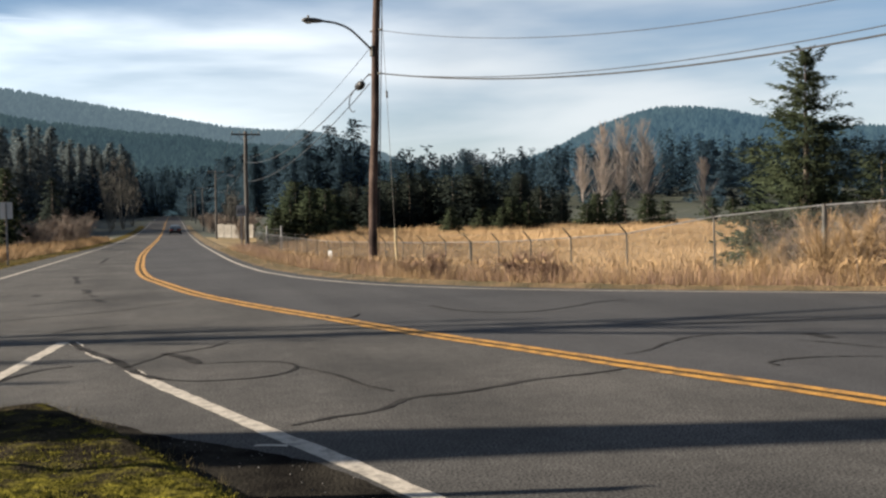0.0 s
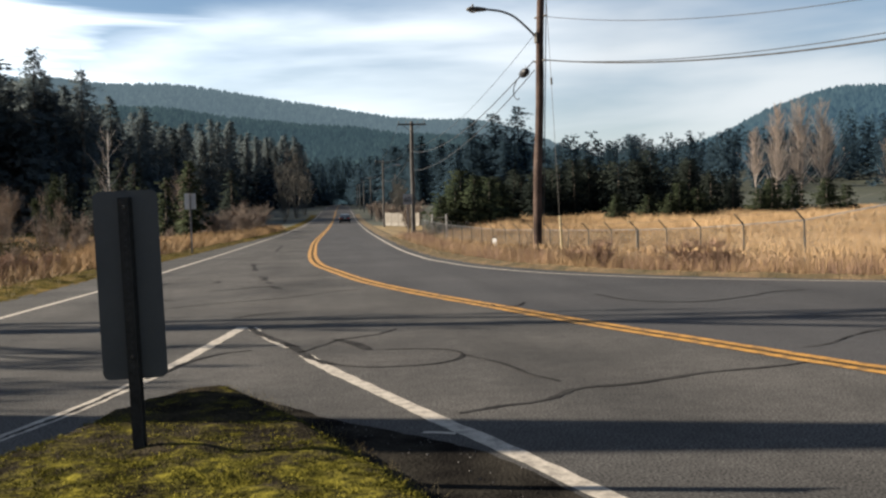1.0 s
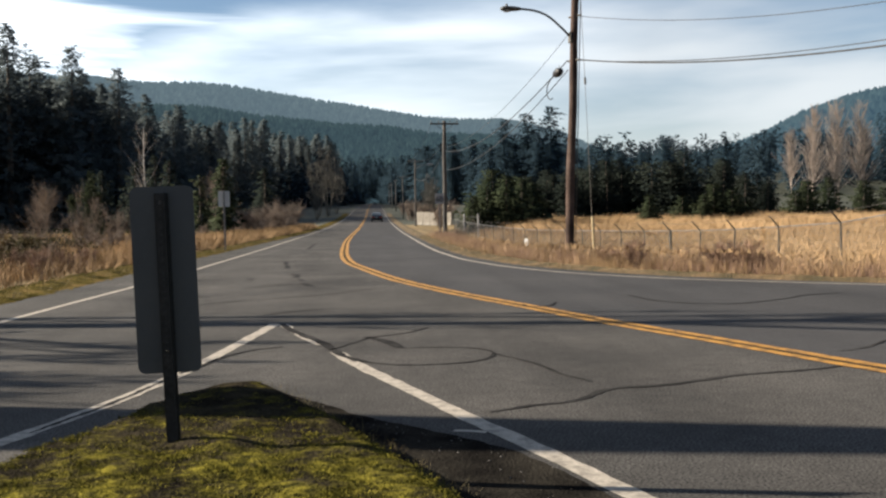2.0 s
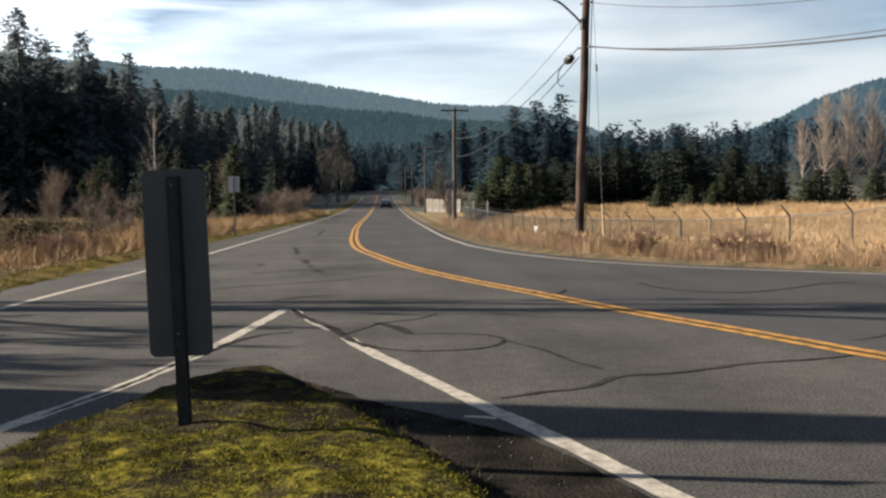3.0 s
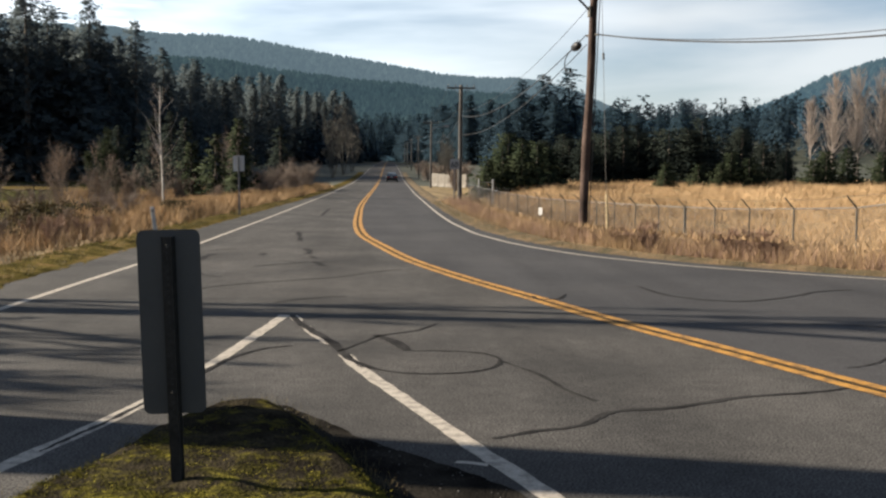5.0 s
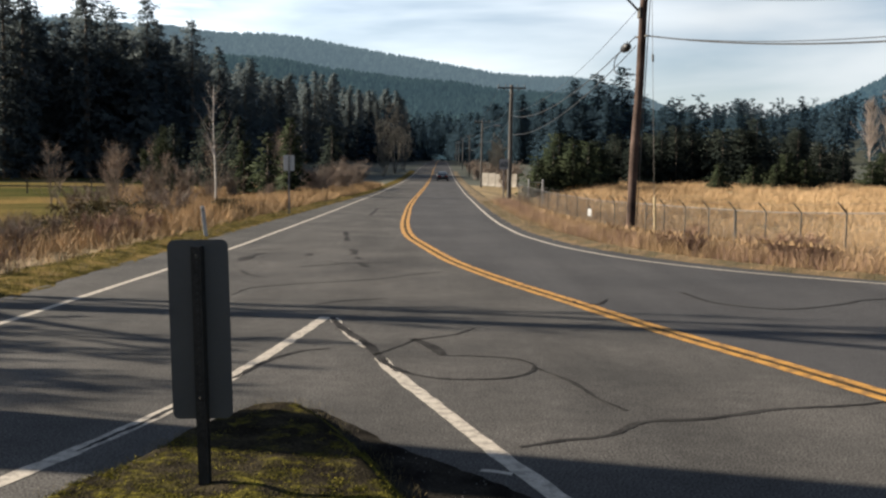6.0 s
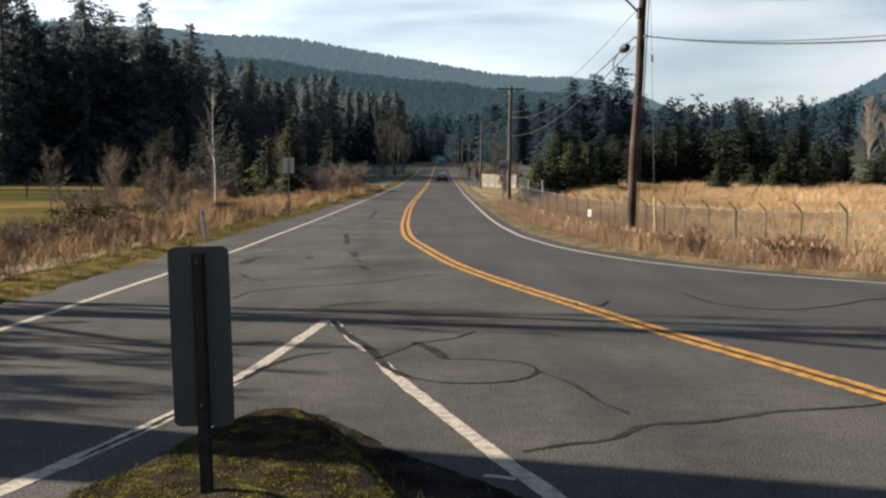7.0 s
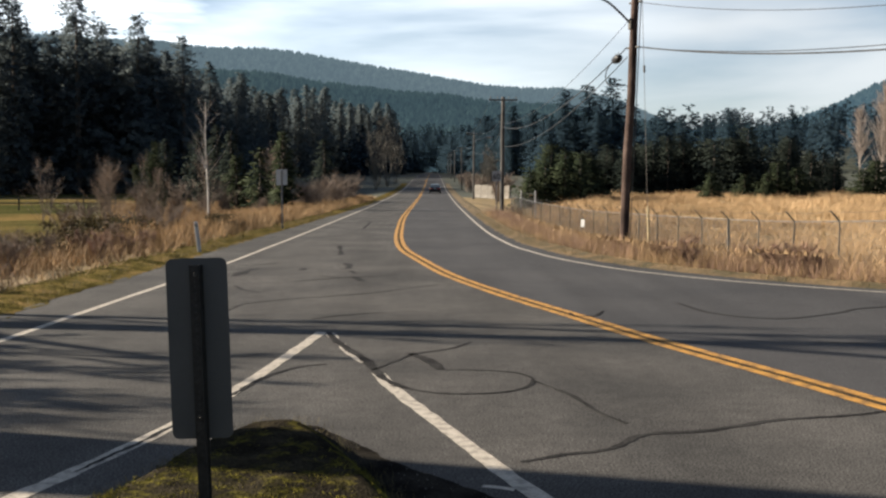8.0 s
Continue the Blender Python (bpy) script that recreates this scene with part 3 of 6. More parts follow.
# tar-sealed cracks and tyre marks
CRACKS = [
    ([(-0.45, 9.2), (-0.25, 9.68), (-0.06, 10.1), (0.33, 10.46), (0.56, 10.92)], 0.051),
    ([(-0.12, 10.15), (0.05, 9.8), (0.16, 9.45), (0.2, 9.23)], 0.174),
    ([(0.2, 9.23), (0.63, 9.2), (0.94, 9.04), (1.03, 8.7), (0.87, 8.33), (0.57, 8.17), (0.19, 8.17), (-0.1, 8.37), (-0.25, 8.49)], 0.051),
    ([(1.03, 8.7), (1.28, 8.1), (1.41, 7.49), (1.56, 7.13)], 0.065),
    ([(0.68, 6.12), (0.99, 6.29), (1.31, 6.43), (1.62, 6.8), (2.09, 6.91), (2.68, 7.22), (3.3, 7.38), (3.72, 7.55)], 0.072),
    ([(-1.6, 8.0), (-1.53, 8.21), (-1.4, 8.87), (-1.16, 9.37), (-0.91, 9.52)], 0.072),
    ([(-2.05, 5.9), (-1.8, 6.85), (-1.62, 7.9)], 0.051),
    ([(-1.12, 11.6), (-0.95, 10.9), (-0.8, 10.45), (-0.55, 9.75), (-0.42, 9.2), (-0.3, 8.75), (-0.12, 8.4)], 0.131),
    ([(-2.74, 13.55), (-2.66, 14.34), (-2.25, 14.87), (-1.77, 15.20), (-1.28, 15.54), (-0.76, 15.99), (-0.32, 16.63), (0.17, 17.14), (0.77, 17.28)], 0.05),
    ([(4.02, 8.31), (4.38, 8.51), (4.78, 8.92), (5.23, 9.26), (5.63, 9.36), (6.09, 9.33), (6.38, 9.14), (6.50, 8.91)], 0.035),
    ([(6.07, 8.61), (6.17, 8.46), (6.32, 8.14), (6.44, 7.76)], 0.035),
    ([(6.05, 7.29), (5.66, 7.45), (5.28, 7.49), (5.05, 7.43), (4.90, 7.34), (4.89, 7.17)], 0.045),
    ([(4.39, 10.90), (5.11, 10.78), (5.80, 10.53), (6.50, 10.42), (7.20, 10.31), (7.99, 10.40), (8.55, 10.29)], 0.05),
    ([(2.0, 13.4), (2.05, 13.05), (2.3, 13.1), (2.5, 13.6)], 0.072),
]
for k, (pts, wide) in enumerate(CRACKS):
    marking("crack_seal", "thin black tar seal over an asphalt crack", pts, (lambda t, w=wide: w * (0.35 + 0.3 * math.sin(3.1 * t) + 0.22 * abs(math.sin(17 * t + 3 * w)))), M_TAR, 0.0042 if pts[0][0] < 2 else 0.0082, 0.009, 0.05, "crack seal", 20 + k)
SKIDS = [
    ([(3.79, 14.56), (3.97, 13.39), (4.71, 12.83), (5.7, 13.41), (6.16, 13.85), (6.9, 14.2)], 0.06, 0.008),
    ([(6.57, 9.11), (6.51, 8.79), (6.51, 8.62)], 0.16, 0.006),
    ([(-2.59, 28.37), (-2.4, 26.6), (-2.18, 24.48)], lambda t: 0.03 + 0.12 * abs(math.sin(5 * t + 0.4)), 0.005),
    ([(-1.84, 22.00), (-1.7, 21.3), (-1.66, 20.51)], lambda t: 0.05 + 0.16 * abs(math.sin(4 * t + 0.3)), 0.005),
    ([(-1.57, 19.97), (-1.41, 19.47)], 0.1, 0.005),
    ([(-1.40, 18.74), (-1.18, 17.86)], 0.14, 0.005),
    ([(-2.09, 19.04), (-1.77, 18.59), (-1.24, 18.63), (-0.61, 19.03)], 0.05, 0.005),
    ([(-2.41, 17.78), (-1.84, 18.25), (-1.34, 18.63)], 0.05, 0.005),
    ([(-2.59, 20.16), (-2.57, 20.58)], 0.12, 0.005),
    ([(-3.70, 18.80), (-3.67, 19.81), (-3.60, 20.49)], lambda t: 0.04 + 0.2 * abs(math.sin(4 * t + 0.3)), 0.005),
    ([(-3.33, 17.00), (-3.04, 16.28), (-2.68, 15.87)], 0.06, 0.005),
    ([(-2.69, 39.56), (-2.87, 46.94)], 0.12, 0.005),
    ([(-4.00, 21.19), (-3.37, 21.86)], 0.06, 0.005),
    ([(-1.46, 12.75), (-1.06, 13.16), (-0.54, 13.42)], 0.05, 0.005),
]
for k, (pts, wide, lift) in enumerate(SKIDS):
    marking("tyre_mark", "faint dark tyre mark on asphalt", pts, wide, M_SKID, lift, 0.015, 0.2, "tyre mark", 60 + k)


# verges: crumbling grassy edges laid over both sides of the asphalt
def verge(name, edge, sign, y0, y1, w, label, seed, material):
    r = random.Random(seed)
    vs, fs = [], []
    y, i = y0, 0
    while y < y1:
        e = float(edge(y))
        inner = e + sign * (-0.1 + 0.16 * noise.noise((y * 0.35, seed, 0)) + 0.13 * noise.noise((y * 1.3, seed, 5)) + r.uniform(-0.025, 0.025))
        for k, (o, lift) in enumerate(((0, 0.003), (0.15, 0.03), (0.55, 0.05), (1.0, 0.01))):
            x = inner + sign * o * w
            base = float(road_height(y)) if k == 0 else float(land(x, y))
            vs.append((x, y, base + lift + (r.uniform(0, 0.035) if k else 0.0)))
        if i:
            for k in range(3):
                a = 4 * i + k
                fs.append((a - 4, a - 3, a + 1, a))
        i += 1
        y += 0.12 + max(0, y - 40) * 0.01
    return tagged(mesh_object(name, vs, fs, material, smooth=True), label, "verge", kind="structure")


verge("verge", left_edge, -1, -10, 220, 1.3, "mossy roadside verge with short green and tan grass", 4, M_VERGE)
verge("verge", right_edge, 1, 9.5, 220, 1.1, "narrow roadside verge of short tan grass", 5, M_VERGE_TAN)

# the traffic island: a low mossy mound between the two lines
ISLAND = [(-2.02, 2.0), (-1.96, 4.6), (-1.7, 5.3), (-1.5, 6.0), (-1.33, 6.65), (-1.1, 7.1), (-0.86, 7.15), (-0.6, 6.7), (-0.37, 6.15), (-0.1, 5.4), (0.14, 4.7), (0.4, 3.9), (0.75, 2.0), (0.0, -0.2), (-1.2, -0.2)]
isl = spline(ISLAND + [ISLAND[0]], 0.12)[:-1]
cx, cy = -0.75, 4.2
vs, fs = [], []
RINGS = 26
for j in range(RINGS + 1):
    u = j / RINGS
    for p in isl:
        x, y = cx + (p.x - cx) * u, cy + (p.y - cy) * u
        edge = smooth_step(1 - u, 0.0, 0.22)
        z = 0.015 + 0.14 * float(edge) + 0.045 * (1 - u) + (0.022 * float(waves(x, y, 0.7, 7)) + 0.016 * noise.noise((x * 5, y * 5, 1))) * float(edge)
        if u > 0.99:
            z = -0.02
        vs.append((x, y, z))
n = len(isl)
for j in range(RINGS):
    for k in range(n):
        a, b = j * n + k, j * n + (k + 1) % n
        fs.append((a, b, b + n, a + n))
island = tagged(mesh_object("traffic_island", vs, fs, M_ISLAND, smooth=True), "low mossy traffic island with dark soil patches", "traffic island", kind="structure")
# dark dirt washed up between the island and its line
DIRT_Y = [7.35, 7.0, 6.5, 6.0, 5.6, 5.2, 4.8, 4.3, 3.4, 2.2, 1.0, 0.0]
DIRT_IN = [-0.95, -0.80, -0.55, -0.35, -0.20, -0.05, 0.08, 0.24, 0.46, 0.66, 0.72, 0.60]
DIRT_OUT = [-0.90, -0.66, -0.34, 0.00, 0.30, 0.64, 0.82, 0.97, 1.24, 1.45, 1.30, 0.66]
vs, fs = [], []
for i, y in enumerate(np.arange(7.05, 0.0, -0.06)):
    a, b = (float(np.interp(-y, [-v for v in DIRT_Y], e)) for e in (DIRT_IN, DIRT_OUT))
    b += (0.10 * noise.noise((y * 1.7, 3, 0)) + 0.06 * noise.noise((y * 7.0, 4, 0))) * (1.0 if y > 5.2 else 0.4)
    for k in range(5):
        vs.append((a + (b - a) * k / 4, y, 0.0022 + 0.012 * (1 - k / 4) ** 2 + (0.004 * noise.noise((a * 9, y * 9, k)) if 0 < k < 4 else 0)))
    if i:
        for k in range(4):
            q = 5 * i + k
            fs.append((q - 5, q - 4, q + 1, q))
tagged(mesh_object("dirt_patch", vs, fs, M_SOIL, smooth=True), "dark damp dirt between the mossy island and the white line", "dirt", kind="structure")
# crumbs of asphalt and gravel along the dirt's edge
rg = random.Random(91)
pebbles = []
for k in range(150):
    y = rg.uniform(2.5, 7.2)
    x = float(np.interp(-y, [-v for v in DIRT_Y], DIRT_OUT)) - abs(rg.gauss(0, 0.22))
    c, q = np.array([x, y, 0.006]), rg.uniform(0.003, 0.009)
    p = [c + np.array([q * math.cos(2.1 * j + k), q * math.sin(2.1 * j + k), 0]) * rg.uniform(0.7, 1.3) for j in range(3)]
    t = c + np.array([0, 0, q * rg.uniform(0.5, 1.0)])
    pebbles += [(p[0], p[1], t), (p[1], p[2], t), (p[2], p[0], t)]
tagged(soup("gravel", np.array(pebbles), M_CRUMB), "loose grey gravel crumbs on dark dirt", "gravel", kind="stuff")


# ---- plants ----
def spot(x, y, turn=0.0, sink=0.0, scale=1.0, lean=0.0):
    return pose(x, y, float(land(x, y)) - sink, lean, 0, turn) @ Matrix.Diagonal((scale, scale, scale, 1))


def put_copy(ob, x, y, turn=0.0, sink=0.0, scale=1.0, lean=0.0):
    """A copy of a plant at a place, its size varied."""
    c = copy_thing(ob, pose(x, y, float(land(x, y)) - sink, lean, 0, turn))
    c.scale = (scale, scale, scale)
    return c


def conifer_tris(h, spread, seed, whorl=0.45, per=6, tufts=8, size=0.8, clear=0.03, power=0.7, ragged=0.35, rise=0.0, droop=0.25, lobes=0.3, fan=0.30, slim=0.26, tuck=0.25, puff=0.10):
    """A fir's crown: uneven whorls of boughs, each a drooping fan of small needle tufts."""
    r = np.random.RandomState(seed)
    n = max(6, int(h * (1 - clear) / whorl)) * per
    u = clear + (0.985 - clear) * (np.arange(n) + r.uniform(0, per, n)) / (n + per)
    a = r.uniform(0, 6.2832, n)
    z = u * h
    reach = ((1 - u) / (1 - clear)) ** power * np.minimum(1.0, 1 - tuck + 2.2 * tuck * u)
    p = r.uniform(0, 6.2832, 6)
    k = 6.2832 / h
    lobe = np.sin(5.3 * k * z + a + p[0]) + np.sin(8.1 * k * z - 2 * a + p[1]) + np.sin(3.1 * k * z + 3 * a + p[2])
    L = spread * (0.035 + reach) * r.uniform(1 - ragged, 1 + 0.6 * ragged, n) * np.maximum(0.35, 1 + lobes * lobe / 1.5)
    L = np.where(r.uniform(0, 1, n) < 0.06, L * 1.3, L)
    up = rise + r.uniform(-0.18, 0.18, n) + 0.45 * np.clip((u - 0.7) / 0.3, 0, 1)
    d = np.stack([np.cos(a), np.sin(a), np.zeros(n)], 1)
    side = np.stack([-np.sin(a), np.cos(a), np.zeros(n)], 1)
    s = 0.12 + 0.88 * r.uniform(0, 1, (n, tufts)) ** 0.75
    lat = r.uniform(-1, 1, (n, tufts))
    off = lat * fan * L[:, None] * (1.15 - s)
    pos = d[:, None] * (L[:, None] * s)[..., None] + side[:, None] * off[..., None]
    pos[..., 2] += z[:, None] + L[:, None] * (up[:, None] * s - droop * s * s) - 0.12 * np.abs(off) + r.normal(0, puff, (n, tufts)) * L[:, None] * (1.1 - s)
    way = d[:, None] * 0.75 + side[:, None] * (lat * 0.8)[..., None] + r.normal(0, 0.33, (n, tufts, 3))
    way[..., 2] += 0.5 * up[:, None] - 0.22
    way /= np.linalg.norm(way, axis=2)[..., None] + 1e-6
    fl = size * r.uniform(0.55, 1.45, (n, tufts)) * (0.45 + 0.55 * (1 - u))[:, None]
    e = np.cross(way, r.normal(0, 1, (n, tufts, 3)))
    e *= (slim * fl / (np.linalg.norm(e, axis=2) + 1e-6))[..., None]
    tris = np.stack([pos - e, pos + e, pos + way * fl[..., None]], 2).reshape(-1, 3, 3)
    tip = np.array([[[-0.003 * h, 0, h * 0.94], [0.003 * h, 0, h * 0.94], [0, 0, h * 1.02]]])
    return np.concatenate([tris, tip])


def conifer(h, spread, seed, label, needles, bark=None, **kw):
    tree = thing("conifer", pose(0, 0, -500), label, "tree", "fir trees")
    bm = bmesh.new()
    tube(bm, [(0, 0, -0.5), (0, 0, h * 0.3), (0.02 * h * 0.3, 0, h * 0.65), (0, 0, h * 0.97)], [h * 0.018 + 0.03, h * 0.013 + 0.02, h * 0.008 + 0.01, 0.015], 7)
    part("trunk", bm, bark or M_BARK, tree)
    leaves, nrm = turned_out(conifer_tris(h, spread, seed, **kw))
    soup("crown", leaves, needles, tree, normals=nrm)
    return tree


def bare_tree(h, seed, label, bark, twigs, spread=0.35, stems=1, limbs=9, upright=0.7, category="tree", name="bare_tree", twig_w=0.02, group="", sub=5, girth=0.010, many=14, wobble=0.11):
    """Leafless trunk and limbs; the fine twigs are slender slips of their own part."""
    r = np.random.RandomState(seed)
    tree = thing(name, pose(0, 0, -500), label, category, group)
    bm = bmesh.new()
    twig = []

    def add_twig(p, d, length, w):
        s = np.cross(d, r.normal(size=3))
        s = s / (np.linalg.norm(s) + 1e-6) * w
        e = p + d * length + np.array([0, 0, 0.08 * length])
        twig.append((p - s, p + s, e))

    def grow(p, d, length, rad, level):
        pts, n = [np.array(p, float)], 5
        dd = np.array(d, float)
        for k in range(n):
            dd = dd + r.normal(size=3) * (min(wobble, 0.04) if level == 0 else wobble) + np.array([0, 0, upright * 0.10])
            dd /= np.linalg.norm(dd)
            pts.append(pts[-1] + dd * length / n)
        tube(bm, pts, [rad * (1 - 0.8 * k / n) * (1.0 if level == 0 else 0.8) + 0.002 for k in range(n + 1)], (7, 4, 3)[level])
        if level < 2:
            m = limbs if level == 0 else sub
            for k in range(m):
                t = r.uniform(0.22, 0.98)
                i = min(n - 1, int(t * n))
                q = pts[i] + (pts[i + 1] - pts[i]) * (t * n - i)
                a = r.uniform(0, 6.28)
                out = np.array([math.cos(a), math.sin(a), r.uniform(0.2, 0.9) * (0.6 + upright)])
                out /= np.linalg.norm(out)
                grow(q, out * 0.75 + dd * 0.35, length * r.uniform(0.25, 0.5) * (1.15 - 0.5 * t) * (spread / 0.35), rad * 0.36, level + 1)
        for k in range(many if level == 2 else (8 if level == 1 else 4)):
            t = r.uniform(0.3, 1.0)
            i = min(n - 1, int(t * n))
            q = pts[i] + (pts[i + 1] - pts[i]) * (t * n - i)
            w = dd * 0.6 + r.normal(size=3) * 0.5 + np.array([0, 0, 0.3])
            add_twig(q, w / np.linalg.norm(w), length * r.uniform(0.2, 0.5), twig_w)

    for s in range(stems):
        a = 6.28 * s / max(1, stems) + r.uniform(0, 1)
        off = 0.0 if stems == 1 else 0.10
        grow((off * math.cos(a), off * math.sin(a), -0.3), (0.25 * (stems > 1) * math.cos(a), 0.25 * (stems > 1) * math.sin(a), 1), h * r.uniform(0.8, 1.0), h * girth + 0.008, 0)
    part("trunk", bm, bark, tree)
    tagged(soup("twig_spray", np.array(twig), twigs, tree), kind="stuff")
    return tree


def fan_tree(h, seed, label, bark, twigs, name="bare_tree", group="", limbs=46, low=0.16, tilt=(0.18, 0.46), reach=(0.06, 0.42), fine=44, twig=(0.5, 1.5), width=0.010, girth=0.0085, lift=0.55, stray=0.26, far=False):
    """A leafless tree: a slender stem, steep limbs and a fan of fine rising twigs."""
    r = np.random.RandomState(seed)
    tree = thing(name, pose(0, 0, -500), label, "tree", group)
    bm = bmesh.new()
    bend = r.normal(0, 0.02, 2) * h

    def stem(t):
        return np.array([bend[0] * t * t + 0.006 * h * math.sin(7 * t), bend[1] * t * t, -0.3 + h * t])
    tube(bm, [stem(t) for t in np.linspace(0, 1, 9)], [girth * h * (1 - 0.9 * t) + 0.008 for t in np.linspace(0, 1, 9)], 7)
    part("trunk", bm, bark, tree)
    slips = []
    bm = bmesh.new()
    for k in range(limbs):
        t = r.uniform(low, 0.96)
        p = stem(t)
        a, q = r.uniform(0, 6.2832), r.uniform(*tilt)
        d = np.array([math.cos(a) * math.sin(q), math.sin(a) * math.sin(q), math.cos(q)])
        L = h * (reach[0] + reach[1] * (1 - t) ** 0.9) * r.uniform(0.55, 1.1)
        mid = p + d * L * 0.5 + r.normal(0, 0.03, 3) * L
        tip = p + d * L + np.array([0, 0, 0.12 * L]) + r.normal(0, 0.04, 3) * L
        thick = girth * h * 0.5 * (1.15 - t)
        tube(bm, [p, mid, tip], [thick, thick * 0.6, 0.005], 4)
        if not far:
            part("limb", bm, bark, tree)
            bm = bmesh.new()
        for n in range(fine):
            u = r.uniform(0.15, 1.0)
            o = p + (mid - p) * 2 * u if u < 0.5 else mid + (tip - mid) * (2 * u - 1)
            w = d * 0.6 + np.array([0, 0, lift]) + r.normal(0, stray, 3)
            w /= np.linalg.norm(w)
            e = np.cross(w, r.normal(0, 1, 3))
            e *= width / (np.linalg.norm(e) + 1e-6)
            slips.append((o - e, o + e, o + w * r.uniform(*twig) * (1.3 - 0.6 * u)))
    if far:
        tagged(part("limbs", bm, bark, tree), kind="stuff")
    else:
        bm.free()
    tagged(soup("twig_spray", np.array(slips), twigs, tree), kind="stuff")
    return tree


def leafy_bush(h, w, seed, label, leaves, n=1400, name="bush", leaf=0.12, group="", shape=1.0):
    """A bush of many small leaf slips on a few stems, in uneven clumps."""
    r = np.random.RandomState(seed)
    bush = thing(name, pose(0, 0, -500), label, "bush", group)
    for k in range(5):
        bm = bmesh.new()
        a = r.uniform(0, 6.28)
        q = r.uniform(0.2, 0.7) * w * 0.5
        tube(bm, [(0.05 * math.cos(a), 0.05 * math.sin(a), -0.3), (q * 0.5 * math.cos(a), q * 0.5 * math.sin(a), h * 0.4), (q * math.cos(a), q * math.sin(a), h * 0.85)], [0.03, 0.02, 0.006], 5)
        part("stem", bm, M_BARK, bush)
    clumps = [(r.normal(size=2) * w * 0.23, r.uniform(0.1, 0.92), r.uniform(0.5, 1.0)) for k in range(26)]
    pts = []
    for k in range(n):
        c, z, s = clumps[r.randint(len(clumps))]
        fall = (1 - z) ** (0.5 * shape)
        p = np.array([c[0] * (0.4 + fall), c[1] * (0.4 + fall), z * h]) + r.normal(size=3) * np.array([w * 0.10, w * 0.10, h * 0.07]) * s
        p[2] = max(p[2], 0.03)
        pts.append(p)
    pts = np.array(pts)
    d = r.normal(size=(n, 3))
    d /= np.linalg.norm(d, axis=1)[:, None]
    e = np.cross(d, r.normal(size=(n, 3)))
    e /= np.linalg.norm(e, axis=1)[:, None]
    size = leaf * r.uniform(0.6, 1.5, (n, 1))
    soup("foliage", np.stack([pts - e * size * 0.4, pts + e * size * 0.4, pts + d * size * 1.6], 1), leaves, bush)
    return bush


def twig_bush(h, w, seed, label, twigs, n=500, name="bare_bush", group="", width=0.012):
    """A leafless thicket: forked slender stems out of one base."""
    r = np.random.RandomState(seed)
    bush = thing(name, pose(0, 0, -500), label, "bush", group)
    tris = []
    for k in range(9):
        bm = bmesh.new()
        a, o = r.uniform(0, 6.28), r.uniform(0.1, 0.5) * w
        b = np.array([r.normal() * w * 0.12, r.normal() * w * 0.12, -0.15])
        tip = np.array([o * math.cos(a), o * math.sin(a), h * r.uniform(0.6, 1.0)])
        midp = (b + tip) / 2 + np.array([0, 0, h * 0.1]) - np.array([tip[0], tip[1], 0]) * 0.15
        tube(bm, [b, midp, tip], [0.018, 0.011, 0.004], 4)
        part("stem", bm, M_TWIG, bush)
        for j in range(n // 9):
            t = r.uniform(0.25, 1)
            p = b + (tip - b) * t + (midp - (b + tip) / 2) * 4 * t * (1 - t)
            d = (tip - b) / np.linalg.norm(tip - b) * 0.7 + r.normal(size=3) * 0.5
            d /= np.linalg.norm(d)
            s = np.cross(d, r.normal(size=3))
            s = s / np.linalg.norm(s) * width
            tris.append((p - s, p + s, p + d * h * r.uniform(0.12, 0.35)))
    tagged(soup("twig_spray", np.array(tris), twigs, bush), kind="stuff")
    return bush


def blades(name, label, xs, ys, height, width, material, seed, lean=0.35, per=6, spread=0.12, category="grass", lift=0.0, height_of=None):
    """Tufts of grass blades, all in one sheet."""
    r = np.random.RandomState(seed)
    n = len(xs)
    xs, ys = np.repeat(xs, per) + r.normal(0, spread, n * per), np.repeat(ys, per) + r.normal(0, spread, n * per)
    z = (height_of or land)(xs, ys) - 0.03 + lift
    hh = (np.repeat(height, per) if hasattr(height, "__len__") else height) * r.uniform(0.55, 1.2, n * per)
    a, q = r.uniform(0, 6.2832, n * per), r.uniform(0, 6.2832, n * per)
    w = (np.repeat(width, per) if hasattr(width, "__len__") else width) * r.uniform(0.6, 1.3, n * per)
    ln = r.uniform(0.05, lean, n * per) * hh
    base = np.stack([xs, ys, z], 1)
    s = np.stack([np.cos(a) * w, np.sin(a) * w, np.zeros_like(w)], 1)
    d = np.stack([np.cos(q) * ln, np.sin(q) * ln, hh], 1)
    ob = soup(name, np.stack([base - s, base + s, base + d], 1), material)
    return tagged(ob, label, category, kind="stuff")


